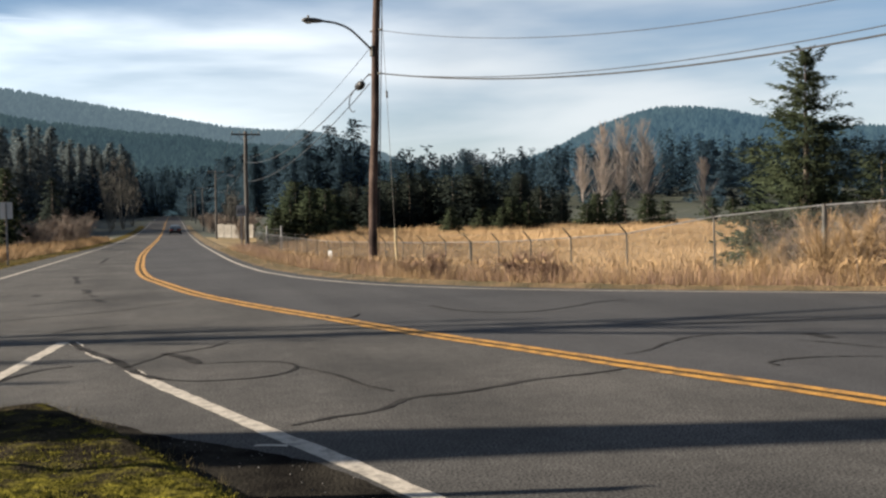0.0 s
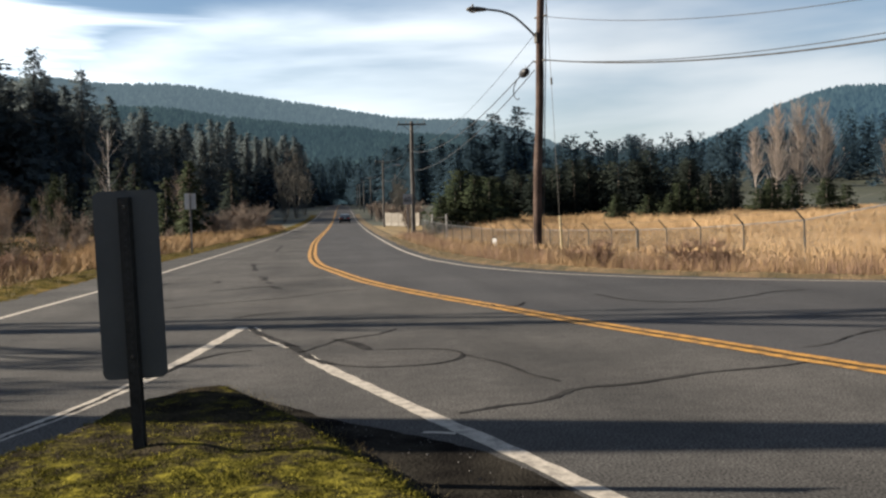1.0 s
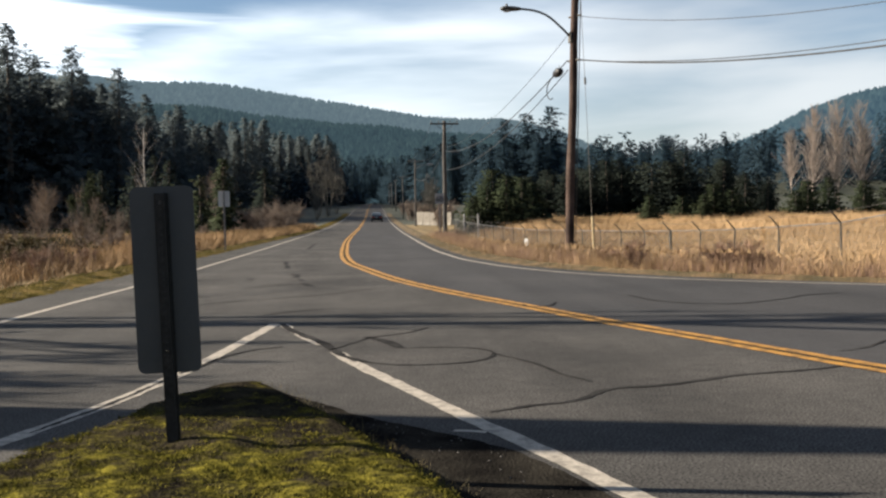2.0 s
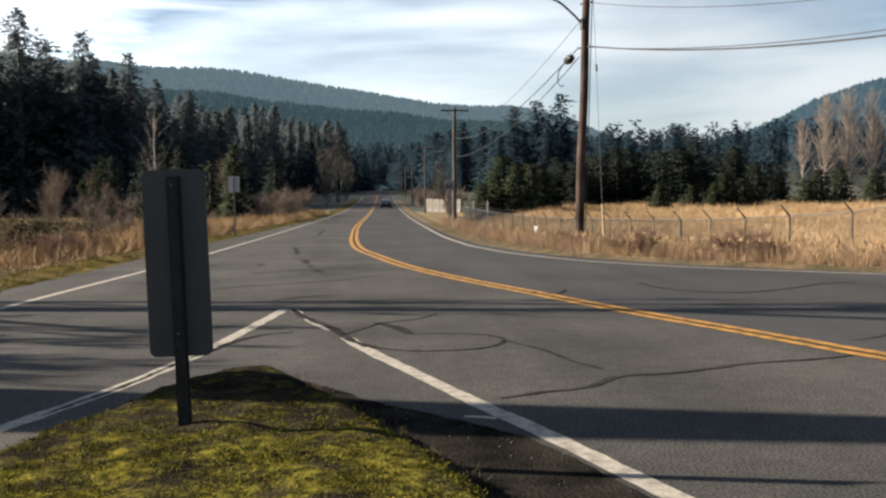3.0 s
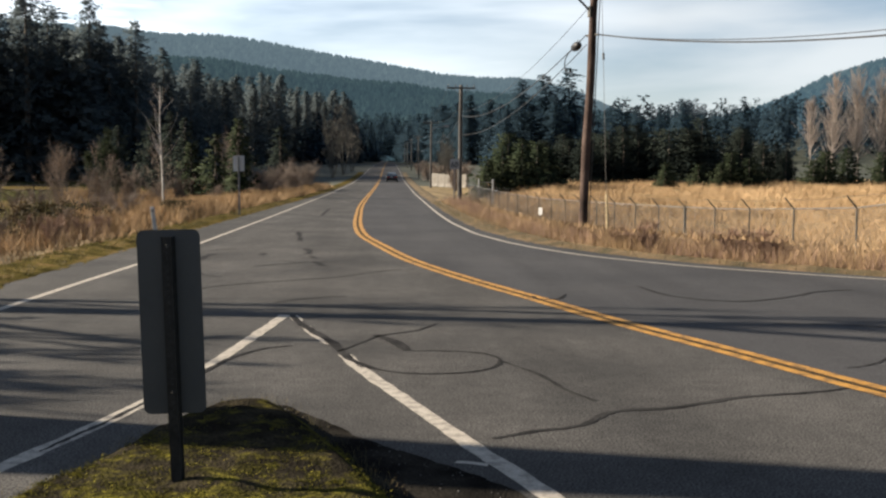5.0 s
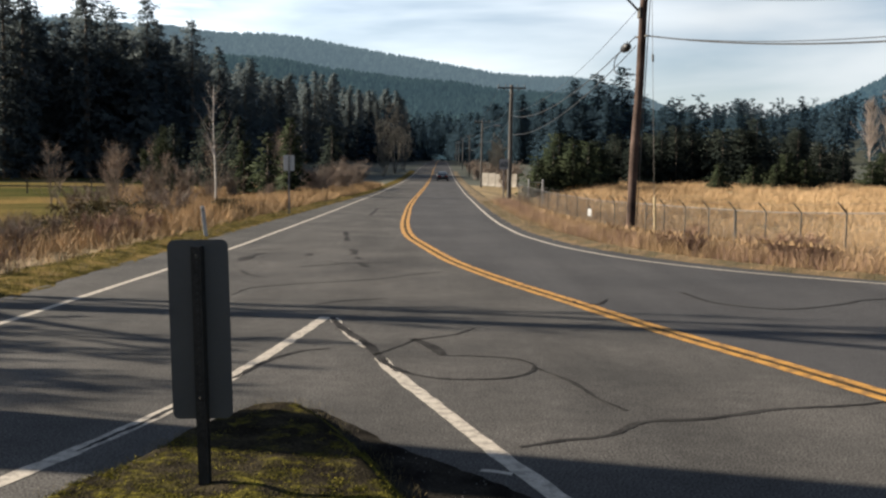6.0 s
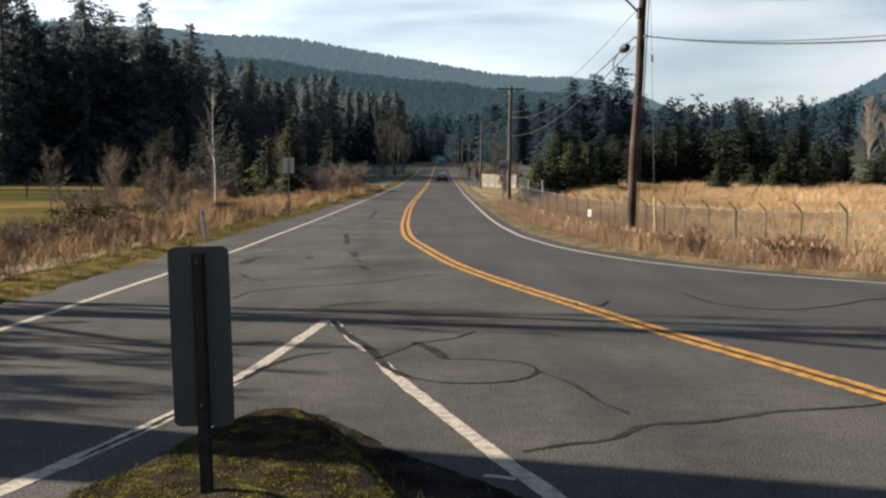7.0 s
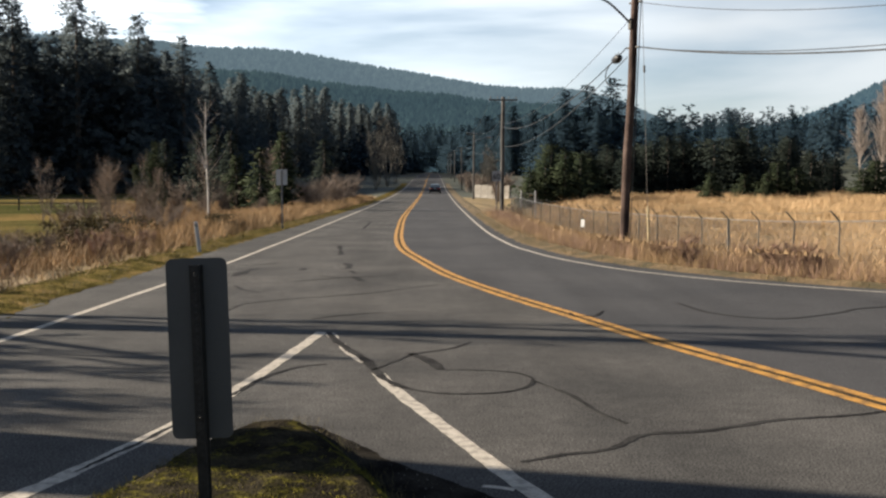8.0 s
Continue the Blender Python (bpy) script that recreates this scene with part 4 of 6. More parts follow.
def far_forest(name, label, xs, ys, height, seed, material, wide=0.2, sides=5, tiers=3):
    """Many distant firs: stacked ragged cones on the slopes, in one sheet."""
    r = np.random.RandomState(seed)
    n = len(xs)
    z = land(xs, ys) - 1.0
    h = height * r.uniform(0.62, 1.12, n)
    tris = []
    for t in range(tiers):
        lo, hi = 0.06 + 0.62 * t / tiers, 1.0 - 0.52 * (tiers - 1 - t) / tiers
        rad = h * wide * (1.05 - 0.62 * t / tiers)
        off = r.uniform(0, 6.28, n)
        apex = np.stack([xs + r.normal(0, 0.02, n) * h, ys, z + h * hi], 1)
        for k in range(sides):
            ring = []
            for kk in (k, k + 1):
                a = off + 6.2832 * kk / sides
                jit = 0.75 + 0.5 * np.abs(np.sin(off * 7 + (kk % sides) * 2.4))
                ring.append(np.stack([xs + np.cos(a) * rad * jit, ys + np.sin(a) * rad * jit, z + h * (lo - 0.06 * np.cos(off * 3 + (kk % sides) * 1.7))], 1))
            tris.append(np.stack([ring[0], ring[1], apex], 1))
    tris = np.concatenate(tris)
    face = np.cross(tris[:, 1] - tris[:, 0], tris[:, 2] - tris[:, 0])
    face /= np.linalg.norm(face, axis=1)[:, None] + 1e-9
    soft = np.where(face[:, 2:] < 0, -face, face) * 0.3 + np.array([0, 0, 0.7])
    ob = soup(name, tris, material, normals=soft / np.linalg.norm(soft, axis=1)[:, None])
    return tagged(ob, label, "forest", kind="stuff")


def scatter(seed, n, x0, x1, y0, y1, keep):
    r = np.random.RandomState(seed)
    x, y = r.uniform(x0, x1, n), r.uniform(y0, y1, n)
    k = keep(x, y, r.uniform(0, 1, n))
    return x[k], y[k]


def polar(seed, n, az0, az1, r0, r1):
    q = np.random.RandomState(seed)
    a, d = np.radians(q.uniform(az0, az1, n)), np.sqrt(q.uniform(r0 * r0, r1 * r1, n))
    return d * np.sin(a), d * np.cos(a)


def copied_forest(name, label, xs, ys, heights, shapes, material, seed):
    """A far forest out of a few crown shapes of unit height, turned and sized, in one sheet."""
    r = np.random.RandomState(seed)
    out, nout = [], []
    kind = r.randint(0, len(shapes), len(xs))
    for k, shape in enumerate(shapes):
        m = kind == k
        x, y, h = xs[m], ys[m], heights[m]
        shape, sn = turned_out(shape)
        if not len(x):
            continue
        a = r.uniform(0, 6.2832, len(x))
        c, s = np.cos(a)[:, None, None], np.sin(a)[:, None, None]
        w = (h * r.uniform(0.85, 1.25, len(x)))[:, None, None]
        X = (shape[None, :, :, 0] * c - shape[None, :, :, 1] * s) * w + x[:, None, None]
        Y = (shape[None, :, :, 0] * s + shape[None, :, :, 1] * c) * w + y[:, None, None]
        Z = shape[None, :, :, 2] * h[:, None, None] + (land(x, y) - 0.5)[:, None, None]
        out.append(np.stack([X, Y, Z], -1).reshape(-1, 3, 3))
        c, s = c[:, :, 0], s[:, :, 0]
        nout.append(np.stack([sn[None, :, 0] * c - sn[None, :, 1] * s, sn[None, :, 0] * s + sn[None, :, 1] * c, sn[None, :, 2] + 0 * c], -1).reshape(-1, 3))
    return tagged(soup(name, np.concatenate(out), material, normals=np.concatenate(nout)), label, "forest", kind="stuff")


LIGHT_SHAPES = [conifer_tris(1.0, 0.20 + 0.02 * k, 410 + k, whorl=0.06, per=6, tufts=5, size=0.075, power=0.6, lobes=0.35, slim=0.36) for k in range(6)]


def heights(n, h, seed):
    return h * np.random.RandomState(seed).uniform(0.62, 1.1, n)


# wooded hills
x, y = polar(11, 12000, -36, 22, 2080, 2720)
far_forest("far_ridge_forest", "hazy blue-grey wooded ridge on the skyline", x, y, 13, 12, M_HAZE_RIDGE, 0.5, 4, 2)
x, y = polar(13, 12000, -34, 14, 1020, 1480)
far_forest("mid_ridge_forest", "hazy dark wooded ridge behind the valley forest", x, y, 11, 14, M_HAZE_MID, 0.45, 4, 2)
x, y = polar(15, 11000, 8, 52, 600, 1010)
far_forest("hill_forest", "hazy blue-green wooded hill behind the field", x, y, 10, 16, M_HAZE_HILL, 0.42, 5, 2)
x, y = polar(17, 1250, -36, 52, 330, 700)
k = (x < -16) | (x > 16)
copied_forest("valley_forest", "dark fir forest across the valley", x[k], y[k], heights(k.sum(), 21, 18), LIGHT_SHAPES, M_HAZED_FIR, 18)
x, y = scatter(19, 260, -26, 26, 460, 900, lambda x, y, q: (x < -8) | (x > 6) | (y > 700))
copied_forest("valley_forest", "dark fir forest closing in on the road", x, y, heights(len(x), 22, 20), LIGHT_SHAPES, M_HAZED_FIR, 20)

# ---- single trees: five shapes of fir, copied along the forest edges ----
firs = [conifer(26 + 1.6 * k, 4.9 + 0.6 * (k % 3), 30 + k, "tall dark fir with drooping ragged branches", M_NEEDLE, whorl=0.5, per=7, tufts=10, size=1.15, power=0.62, lobes=0.4) for k in range(5)]
near_firs = [conifer(27 + 2 * k, 5.0 + 0.5 * k, 240 + k, "tall dark fir at the edge of the pasture", M_NEEDLE, whorl=0.42, per=8, tufts=13, size=0.85, power=0.62, lobes=0.42, ragged=0.4) for k in range(4)]
back_firs = [conifer(27 + 2 * k, 5.2, 45 + k, "tall dark fir deep in the forest", M_NEEDLE, whorl=0.75, per=7, tufts=9, size=1.4, power=0.6, lobes=0.35) for k in range(3)]
FIR_TALL = {id(f): 26 + 1.6 * k for k, f in enumerate(firs)} | {id(f): 27 + 2 * k for k, f in enumerate(back_firs)} | {id(f): 27 + 2 * k for k, f in enumerate(near_firs)}
rt = random.Random(77)
FIR_LINE = [(-86, 150), (-66, 166), (-52, 182), (-47, 215), (-46, 260), (-44, 305), (-34, 360), (-22, 420), (-14, 470)]
line = spline(FIR_LINE, 5.5)
for i, p in enumerate(line):
    for row in range(2):
        x, y = p.x - row * 8.5 - rt.uniform(0, 5), p.y + row * 4 + rt.uniform(-4, 4)
        f = back_firs[rt.randrange(3)] if row else (near_firs[rt.randrange(4)] if p.y < 200 else firs[rt.randrange(5)])
        tall = float(np.interp(p.y, [150, 170, 182, 215, 260, 305, 360, 420, 470], [35, 35, 31, 28, 28, 28, 31, 33, 34])) / FIR_TALL[id(f)]
        put_copy(f, x, y, rt.uniform(0, 360), 0.2, tall * rt.choice((rt.uniform(0.68, 0.9), rt.uniform(0.8, 1.04))))
for k in range(16):
    put_copy(near_firs[rt.randrange(4)], -82 + 2.4 * k + rt.uniform(-1.5, 1.5), 176 + 0.7 * k + rt.uniform(-4, 6), rt.uniform(0, 360), 0.2, rt.uniform(0.86, 1.06) * (1.0 if k < 11 else 0.86))
for k in range(12):
    put_copy(back_firs[rt.randrange(3)], rt.uniform(-92, -62), rt.uniform(190, 215), rt.uniform(0, 360), 0.2, rt.uniform(0.9, 1.15))
RIGHT_LINE = spline([(13, 430), (18, 360), (24, 310), (33, 275), (44, 270)], 8.0)
# the trunks carry the same haze-tinted colour as the crowns
hazy = [conifer(25 + 2 * k, 6.2, 36 + k, "dark haze-blue fir across the valley", M_HAZED_FIR, M_HAZED_FIR, whorl=0.6, per=8, tufts=11, size=1.3, power=0.5, lobes=0.4) for k in range(3)]
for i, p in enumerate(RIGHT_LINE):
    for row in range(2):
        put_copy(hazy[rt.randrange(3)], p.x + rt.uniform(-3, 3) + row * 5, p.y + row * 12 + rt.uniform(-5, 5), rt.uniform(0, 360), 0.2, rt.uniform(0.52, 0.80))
for k, f in enumerate(hazy):
    f.matrix_world = spot(38 + 7 * k, 285, 30 * k)
for k, f in enumerate(back_firs):
    f.matrix_world = spot(-80 - 5 * k, 205 + 6 * k, 50 * k)
for k, f in enumerate(near_firs):
    f.matrix_world = spot(-72 + 6 * k, 170 + 4 * k, 80 * k)
for f in firs:
    f.matrix_world = spot(-64 - 5 * firs.index(f), 196 + 5 * firs.index(f), 40 * firs.index(f))

x, y = scatter(83, 900, -150, -42, 172, 300, lambda x, y, q: (x < -52 - 0.05 * (y - 180)) & (x > -0.47 * y - 8))
copied_forest("forest_depth", "dark fir forest behind the pasture", x, y, heights(len(x), 27, 84), LIGHT_SHAPES, M_NEEDLE, 85)

# unseen ring of forest round the junction, added to block low sky light
x, y = polar(86, 300, -178, -84, 118, 150)
k = x < 0
copied_forest("forest_depth", "unseen dark firs added round the junction to block low sky light", x[k], y[k], heights(k.sum(), 33, 87), LIGHT_SHAPES, M_NEEDLE, 88)

# the dense stand behind the field, with lighter young firs before it
stand = [conifer(6.3 + 0.4 * k, 2.5, 50 + k, "dense dark bushy fir at the field's edge", M_STAND, whorl=0.24, per=8, tufts=10, size=0.5, clear=0.01, power=0.42, lobes=0.3, droop=0.1, tuck=0.1) for k in range(4)]
for k in range(46):
    u = k / 45
    put_copy(stand[rt.randrange(4)], 15 + 32 * u + rt.uniform(-1.2, 1.2), 112 + rt.uniform(-3, 9), rt.uniform(0, 360), 0.1, rt.uniform(0.8, 1.08) * float(np.interp(u, [0, 0.2, 0.4, 0.8, 0.95, 1], [0.62, 0.82, 1.06, 0.98, 0.72, 0.6])))
for k, s in enumerate(stand):
    s.matrix_world = spot(25 + 6 * k, 119, 70 * k, 0, 0.95)
young = [conifer(3.4 + 0.5 * k, 1.9, 60 + k, "young green fir standing in dry grass", M_NEEDLE_LIT, whorl=0.16, per=7, tufts=9, size=0.42, clear=0.01, power=0.6, rise=0.15, droop=0.1, lobes=0.35, ragged=0.45) for k in range(3)]
for x, y, s in ((9.6, 96, 1.0), (11.2, 97, 1.25), (13.0, 96, 1.35), (14.8, 98, 1.3), (12.2, 101, 1.35), (16.4, 101, 1.2), (27.6, 97, 0.72), (34.6, 101, 0.9), (36.0, 102, 1.0), (37.6, 101, 0.95), (39.0, 103, 0.75), (33.2, 104, 0.8), (45.4, 103, 0.95), (47.2, 104, 1.05), (49.0, 103, 0.8), (54.5, 106, 1.0), (58, 108, 0.9), (62, 104, 1.0), (66, 106, 1.0)):
    put_copy(young[rt.randrange(3)], x, y, rt.uniform(0, 360), 0.1, s * rt.uniform(0.9, 1.05))
young[0].matrix_world = spot(56.5, 109, 20)
young[1].matrix_world = spot(48.8, 108, 50)
young[2].matrix_world = spot(52.4, 110, 80)

# the fir beside the fence and its neighbours
big_fir = conifer(8.0, 2.5, 71, "ragged green fir behind a chain-link fence", M_NEEDLE_LIT, whorl=0.2, per=10, tufts=44, size=0.30, clear=0.02, power=0.75, rise=0.30, droop=0.10, lobes=0.3, ragged=0.6, fan=0.26, slim=0.13, tuck=0.1)
big_fir.matrix_world = spot(20.6, 28.6, 30)
for k, (x, y, h, sp) in enumerate(((25.2, 30.5, 4.6, 2.2), (22.9, 31.4, 4.2, 2.0), (28.0, 31.0, 5.2, 2.3), (19.3, 29.6, 2.7, 1.5), (22.0, 29.4, 3.2, 1.6))):
    f = conifer(h, sp, 72 + k, "low spreading fir among dry brush", M_NEEDLE_LIT, whorl=0.18, per=8, tufts=34, size=0.24, clear=0.01, power=0.5, rise=0.2, droop=0.12, lobes=0.4, ragged=0.5, slim=0.2)
    f.matrix_world = spot(x, y, 50 * k)

# bare poplars behind the field
for k, (x, y, h) in enumerate(((75.0, 172, 14.0), (78.0, 170, 17), (80.2, 174, 19), (82.4, 170, 18), (84.4, 173, 19.5), (86.6, 170, 18.5), (88.6, 172, 16), (98.5, 168, 11.5))):
    fan_tree(h, 90 + k, "tall leafless poplar with pale tan twigs", M_TAN_TWIG, M_POPLAR_TWIG, group="bare poplars", far=True, limbs=60, tilt=(0.2, 0.9), reach=(0.08, 0.42), fine=46, width=0.010, stray=0.42).matrix_world = spot(x, y, 40 * k)

# the brush beside the road on the pasture side
birch = fan_tree(8.0, 104, "slender leafless birch with pale forked limbs", M_PALE_BARK, M_TAN_TWIG, "birch", limbs=20, low=0.34, tilt=(0.35, 0.85), reach=(0.08, 0.30), fine=14, twig=(0.25, 0.7), width=0.006, girth=0.009, lift=0.35, stray=0.35)
birch.matrix_world = spot(-13.65, 60, 0)
snag = leafy_bush(6.4, 2.2, 102, "ivy-covered leaning tree stem", M_NEEDLE_LIT, 2600, "ivy_covered_tree", 0.13)
snag.matrix_world = spot(-21.1, 75, 0, 0, 0.98, 0)
for k, (x, y, h, st) in enumerate(((-13.0, 40, 3.3, 4), (-23.7, 60, 3.9, 3), (-17.6, 53, 3.4, 4), (-15.2, 66, 4.2, 3), (-11.2, 71, 5.2, 2), (-12.6, 78, 5.0, 2), (-19.5, 70, 3.6, 4), (-27, 92, 5.0, 3))):
    b = fan_tree(h, 110 + k, "small leafless tree with brown twigs beside the road", M_TWIG, M_TWIG, "bare_sapling", "roadside saplings", limbs=16 + 6 * st, low=0.04, tilt=(0.25, 1.05), reach=(0.14, 0.62), fine=34, twig=(0.25, 0.8), width=0.0042, girth=0.006, lift=0.35, stray=0.5)
    b.matrix_world = spot(x, y, 33 * k)
for k, (x, y, h, sp) in enumerate(((-13.1, 75, 5.4, 1.5), (-10.6, 70, 6.0, 1.4), (-15.5, 78, 5.0, 1.5), (-20, 98, 8, 2.0), (-24, 110, 9, 2.4), (-16, 105, 7, 2.0), (-28, 118, 9, 2.3), (-13, 118, 8, 2.2), (-33, 122, 8, 2.2))):
    f = conifer(h, sp, 130 + k, "thin brownish-green fir in roadside brush", M_NEEDLE_LIT if k < 3 else M_STAND, whorl=0.28, per=7, tufts=9, size=0.5, clear=0.04, lobes=0.4, ragged=0.5)
    f.matrix_world = spot(x, y, 60 * k)
# pale leafless alders by the far road
for k, (x, y, h) in enumerate(((-9.5, 205, 14), (-8.5, 225, 10), (-12, 215, 12), (-11, 190, 8), (9.5, 170, 6), (10.5, 185, 7), (9, 150, 5))):
    b = bare_tree(h, 150 + k, "leafless alder with grey-brown twigs by the far road", M_DARK_TWIG, M_DARK_TWIG, 0.3, 3, 12, 1.1, twig_w=0.03, group="roadside alders", sub=6)
    b.matrix_world = spot(x, y, 47 * k)

brown_bush = [twig_bush(1.7, 2.2, 170 + k, "leafless brown bush on the roadside bank", M_TWIG, 900, width=0.008) for k in range(3)]
rust_bush = [twig_bush(1.0, 1.3, 175 + k, "low rusty-red bramble in dry grass", M_GRASS_RUST, 900, "bramble", width=0.008) for k in range(2)]
rb = random.Random(31)
for k in range(22):
    y = rb.uniform(16, 100)
    x = -rb.uniform(9.0, 12.5 + 0.09 * y)
    if y > 28 and x < -0.33 * y:
        continue
    put_copy(brown_bush[rb.randrange(3)], x, y, rb.uniform(0, 360), 0.05, rb.uniform(0.4, 0.7) + 0.004 * y)
for k in range(20):
    put_copy(brown_bush[rb.randrange(3)], -rb.uniform(7.6, 12.0), rb.uniform(62, 105), rb.uniform(0, 360), 0.05, rb.uniform(1.0, 1.7))
for k in range(26):
    y = rb.uniform(100, 230)
    put_copy(brown_bush[rb.randrange(3)], rb.uniform(5.8, 7.0 + 0.04 * y), y, rb.uniform(0, 360), 0.05, rb.uniform(1.0, 1.9))
for k in range(8):
    put_copy(brown_bush[rb.randrange(3)], -rb.uniform(13, 24), rb.uniform(70, 112), rb.uniform(0, 360), 0.05, rb.uniform(1.1, 1.9))
for x, y, s in ((-9.2, 17.5, 0.5), (-10.0, 18.5, 0.6), (-9.4, 20.5, 0.5), (-10.6, 22.0, 0.65), (-9.0, 23.0, 0.5), (-11.5, 19.5, 0.7), (-11.0, 25, 0.6), (5.55, 66, 0.62), (5.9, 65.5, 0.55), (5.2, 66.5, 0.5)):
    put_copy(brown_bush[rb.randrange(3)], x, y, rb.uniform(0, 360), 0.05, s)
for k in range(9):
    y = rb.uniform(18, 34)
    put_copy(rust_bush[rb.randrange(2)], float(right_edge(y)) + rb.uniform(1.0, 3.4), y, rb.uniform(0, 360), 0.05, rb.uniform(0.4, 0.75))
for x, y, s in ((7.3, 19.6, 0.75), (7.6, 19.5, 0.8), (7.0, 19.9, 0.7), (7.9, 19.4, 0.65), (7.4, 20.1, 0.7)):
    put_copy(rust_bush[rb.randrange(2)], x, y, rb.uniform(0, 360), 0.05, s)
for k, b in enumerate(brown_bush):
    b.matrix_world = spot(-15 - 2 * k, 40 + 7 * k)
for k, b in enumerate(rust_bush):
    b.matrix_world = spot(6.4 + k * 1.2, 24.5 - k)
hedge = [leafy_bush(1.2, 2.4, 180 + k, "low brownish-green bramble on the bank", M_BRAMBLE, 1100, "bramble_bush", 0.07) for k in range(2)]
for k in range(40):
    y = rb.uniform(10.5, 27)
    put_copy(rust_bush[rb.randrange(2)] if k % 3 else brown_bush[rb.randrange(3)], -rb.uniform(7.3, 10.5 + 0.05 * y), y, rb.uniform(0, 360), 0.05, rb.uniform(0.4, 0.8) * (1.0 if k % 3 else 0.7))
for k in range(9):
    y = rb.uniform(13, 50)
    put_copy(hedge[rb.randrange(2)], -rb.uniform(7.6, 10.5), y, rb.uniform(0, 360), 0.1, rb.uniform(0.4, 0.75))
hedge[0].matrix_world = spot(-10.5, 33, 0, 0.1)
hedge[1].matrix_world = spot(-9.5, 27, 0, 0.1)

# dead bracken and brush along the near fence
bracken = [twig_bush(1.7, 1.3, 190 + k, "tall dead tan bracken stalks by the fence", M_GRASS_DRY, 1700, "dead_bracken", "bracken", 0.0045) for k in range(2)]
for x, y, s in ((11.9, 15.9, 0.7), (12.3, 15.4, 0.9), (12.1, 16.4, 0.7), (12.9, 15.0, 0.7), (13.6, 14.4, 0.7), (11.2, 17.2, 0.55), (10.6, 18.2, 0.5), (14.2, 14.0, 0.6), (13.3, 17.2, 0.8), (14.6, 16.2, 0.9), (12.6, 18.6, 0.7), (10.2, 19.4, 0.5)):
    put_copy(bracken[rb.randrange(2)], x, y, rb.uniform(0, 360), 0.05, s)
bracken[0].matrix_world = spot(13.4, 18.2)
bracken[1].matrix_world = spot(15.2, 17.6)
for x, y, s in ((15.6, 19.0, 1.0), (17.0, 20.5, 1.2), (16.2, 22.0, 1.1), (18.4, 22.5, 1.3), (19.5, 24.5, 1.3), (17.6, 25.2, 1.2), (21.4, 25.0, 1.4)):
    put_copy(brown_bush[rb.randrange(3)], x, y, rb.uniform(0, 360), 0.05, s)

# ---- grass ----
def beyond(x, y):
    return np.maximum(x - right_edge(y), left_edge(y) - x)


x, y = scatter(201, 26000, 3, 22, 9, 62, lambda x, y, q: (beyond(x, y) > 0.4) & (x < 16.5 - 0.122 * y + 4) & (q < np.clip(beyond(x, y) / 2.5, 0.15, 1)))
blades("roadside_grass", "tall dry tan grass between road and fence", x, y, 0.24 + 0.42 * np.clip(beyond(x, y) / 3, 0, 1) + 0.16 * waves(x, y, 3, 21) + 0.12 * waves(x, y, 0.9, 22), 0.0045, M_GRASS_DRY, 202, 1.15, 13, 0.11)
x, y = scatter(203, 30000, 3, 22, 10, 60, lambda x, y, q: (beyond(x, y) > 0.9) & (beyond(x, y) < 4.2) & (waves(x, y, 4, 23) > -0.25))
blades("rusty_weeds", "rust-brown weed stalks in roadside grass", x, y, 0.52 + 0.2 * waves(x, y, 2, 24) + 0.15 * waves(x, y, 0.8, 37), 0.0045, M_GRASS_RUST, 204, 0.9, 8, 0.16)
x, y = scatter(205, 46000, 6, 95, 16, 125, lambda x, y, q: (x > 15.4 - 0.122 * y) & (x > 0.1 * y) & (x < 0.95 * y + 6) & (q < 0.35 + 12.0 / y))
blades("field_grass", "field of tall dry golden grass", x, y, 0.62 + 0.3 * waves(x, y, 9, 25) + 0.28 * waves(x, y, 3.5, 38), 0.005 + 0.00013 * y, M_GRASS_FIELD, 206, 1.2, 15, 0.22)
x, y = scatter(207, 24000, -40, -5.5, 9, 110, lambda x, y, q: (beyond(x, y) > 0.75) & (x > -0.45 * y - 5) & (q < np.clip(beyond(x, y) / 1.6, 0.2, 1)) & ((x > -17 - 0.06 * y) | (q < 0.3)) & ((y < 30) | (x > -0.33 * y)))
blades("bank_grass", "dry brown grass on the roadside bank", x, y, 0.30 + 0.22 * smooth_step(y, 20, 34) + 0.22 * np.clip(beyond(x, y) / 4, 0, 1) + 0.14 * waves(x, y, 4, 27) + 0.10 * waves(x, y, 1.1, 28), 0.005 + 0.0002 * y, M_GRASS_BANK, 208, 1.2, 13, 0.17)
x, y = scatter(209, 9000, -26, -6, 10, 80, lambda x, y, q: (beyond(x, y) > 1.3) & (beyond(x, y) < 12) & (waves(x, y, 5, 29) > 0.0) & (q > smooth_step(y, 18, 34) * 0.9))
blades("rusty_weeds", "rust-brown weed stalks on the bank", x, y, 0.55 + 0.2 * waves(x, y, 1.7, 36), 0.006, M_GRASS_RUST, 210, 0.8, 8, 0.2)
x, y = scatter(211, 22000, -8, 10, 9, 60, lambda x, y, q: (beyond(x, y) > -0.02 + 0.1 * waves(x, y, 2, 33)) & (beyond(x, y) < 1.2))
blades("verge_grass", "short green and tan grass at the asphalt edge", x, y, 0.10, 0.0045, M_GRASS_GREEN, 212, 0.9, 6, 0.10, lift=0.05)

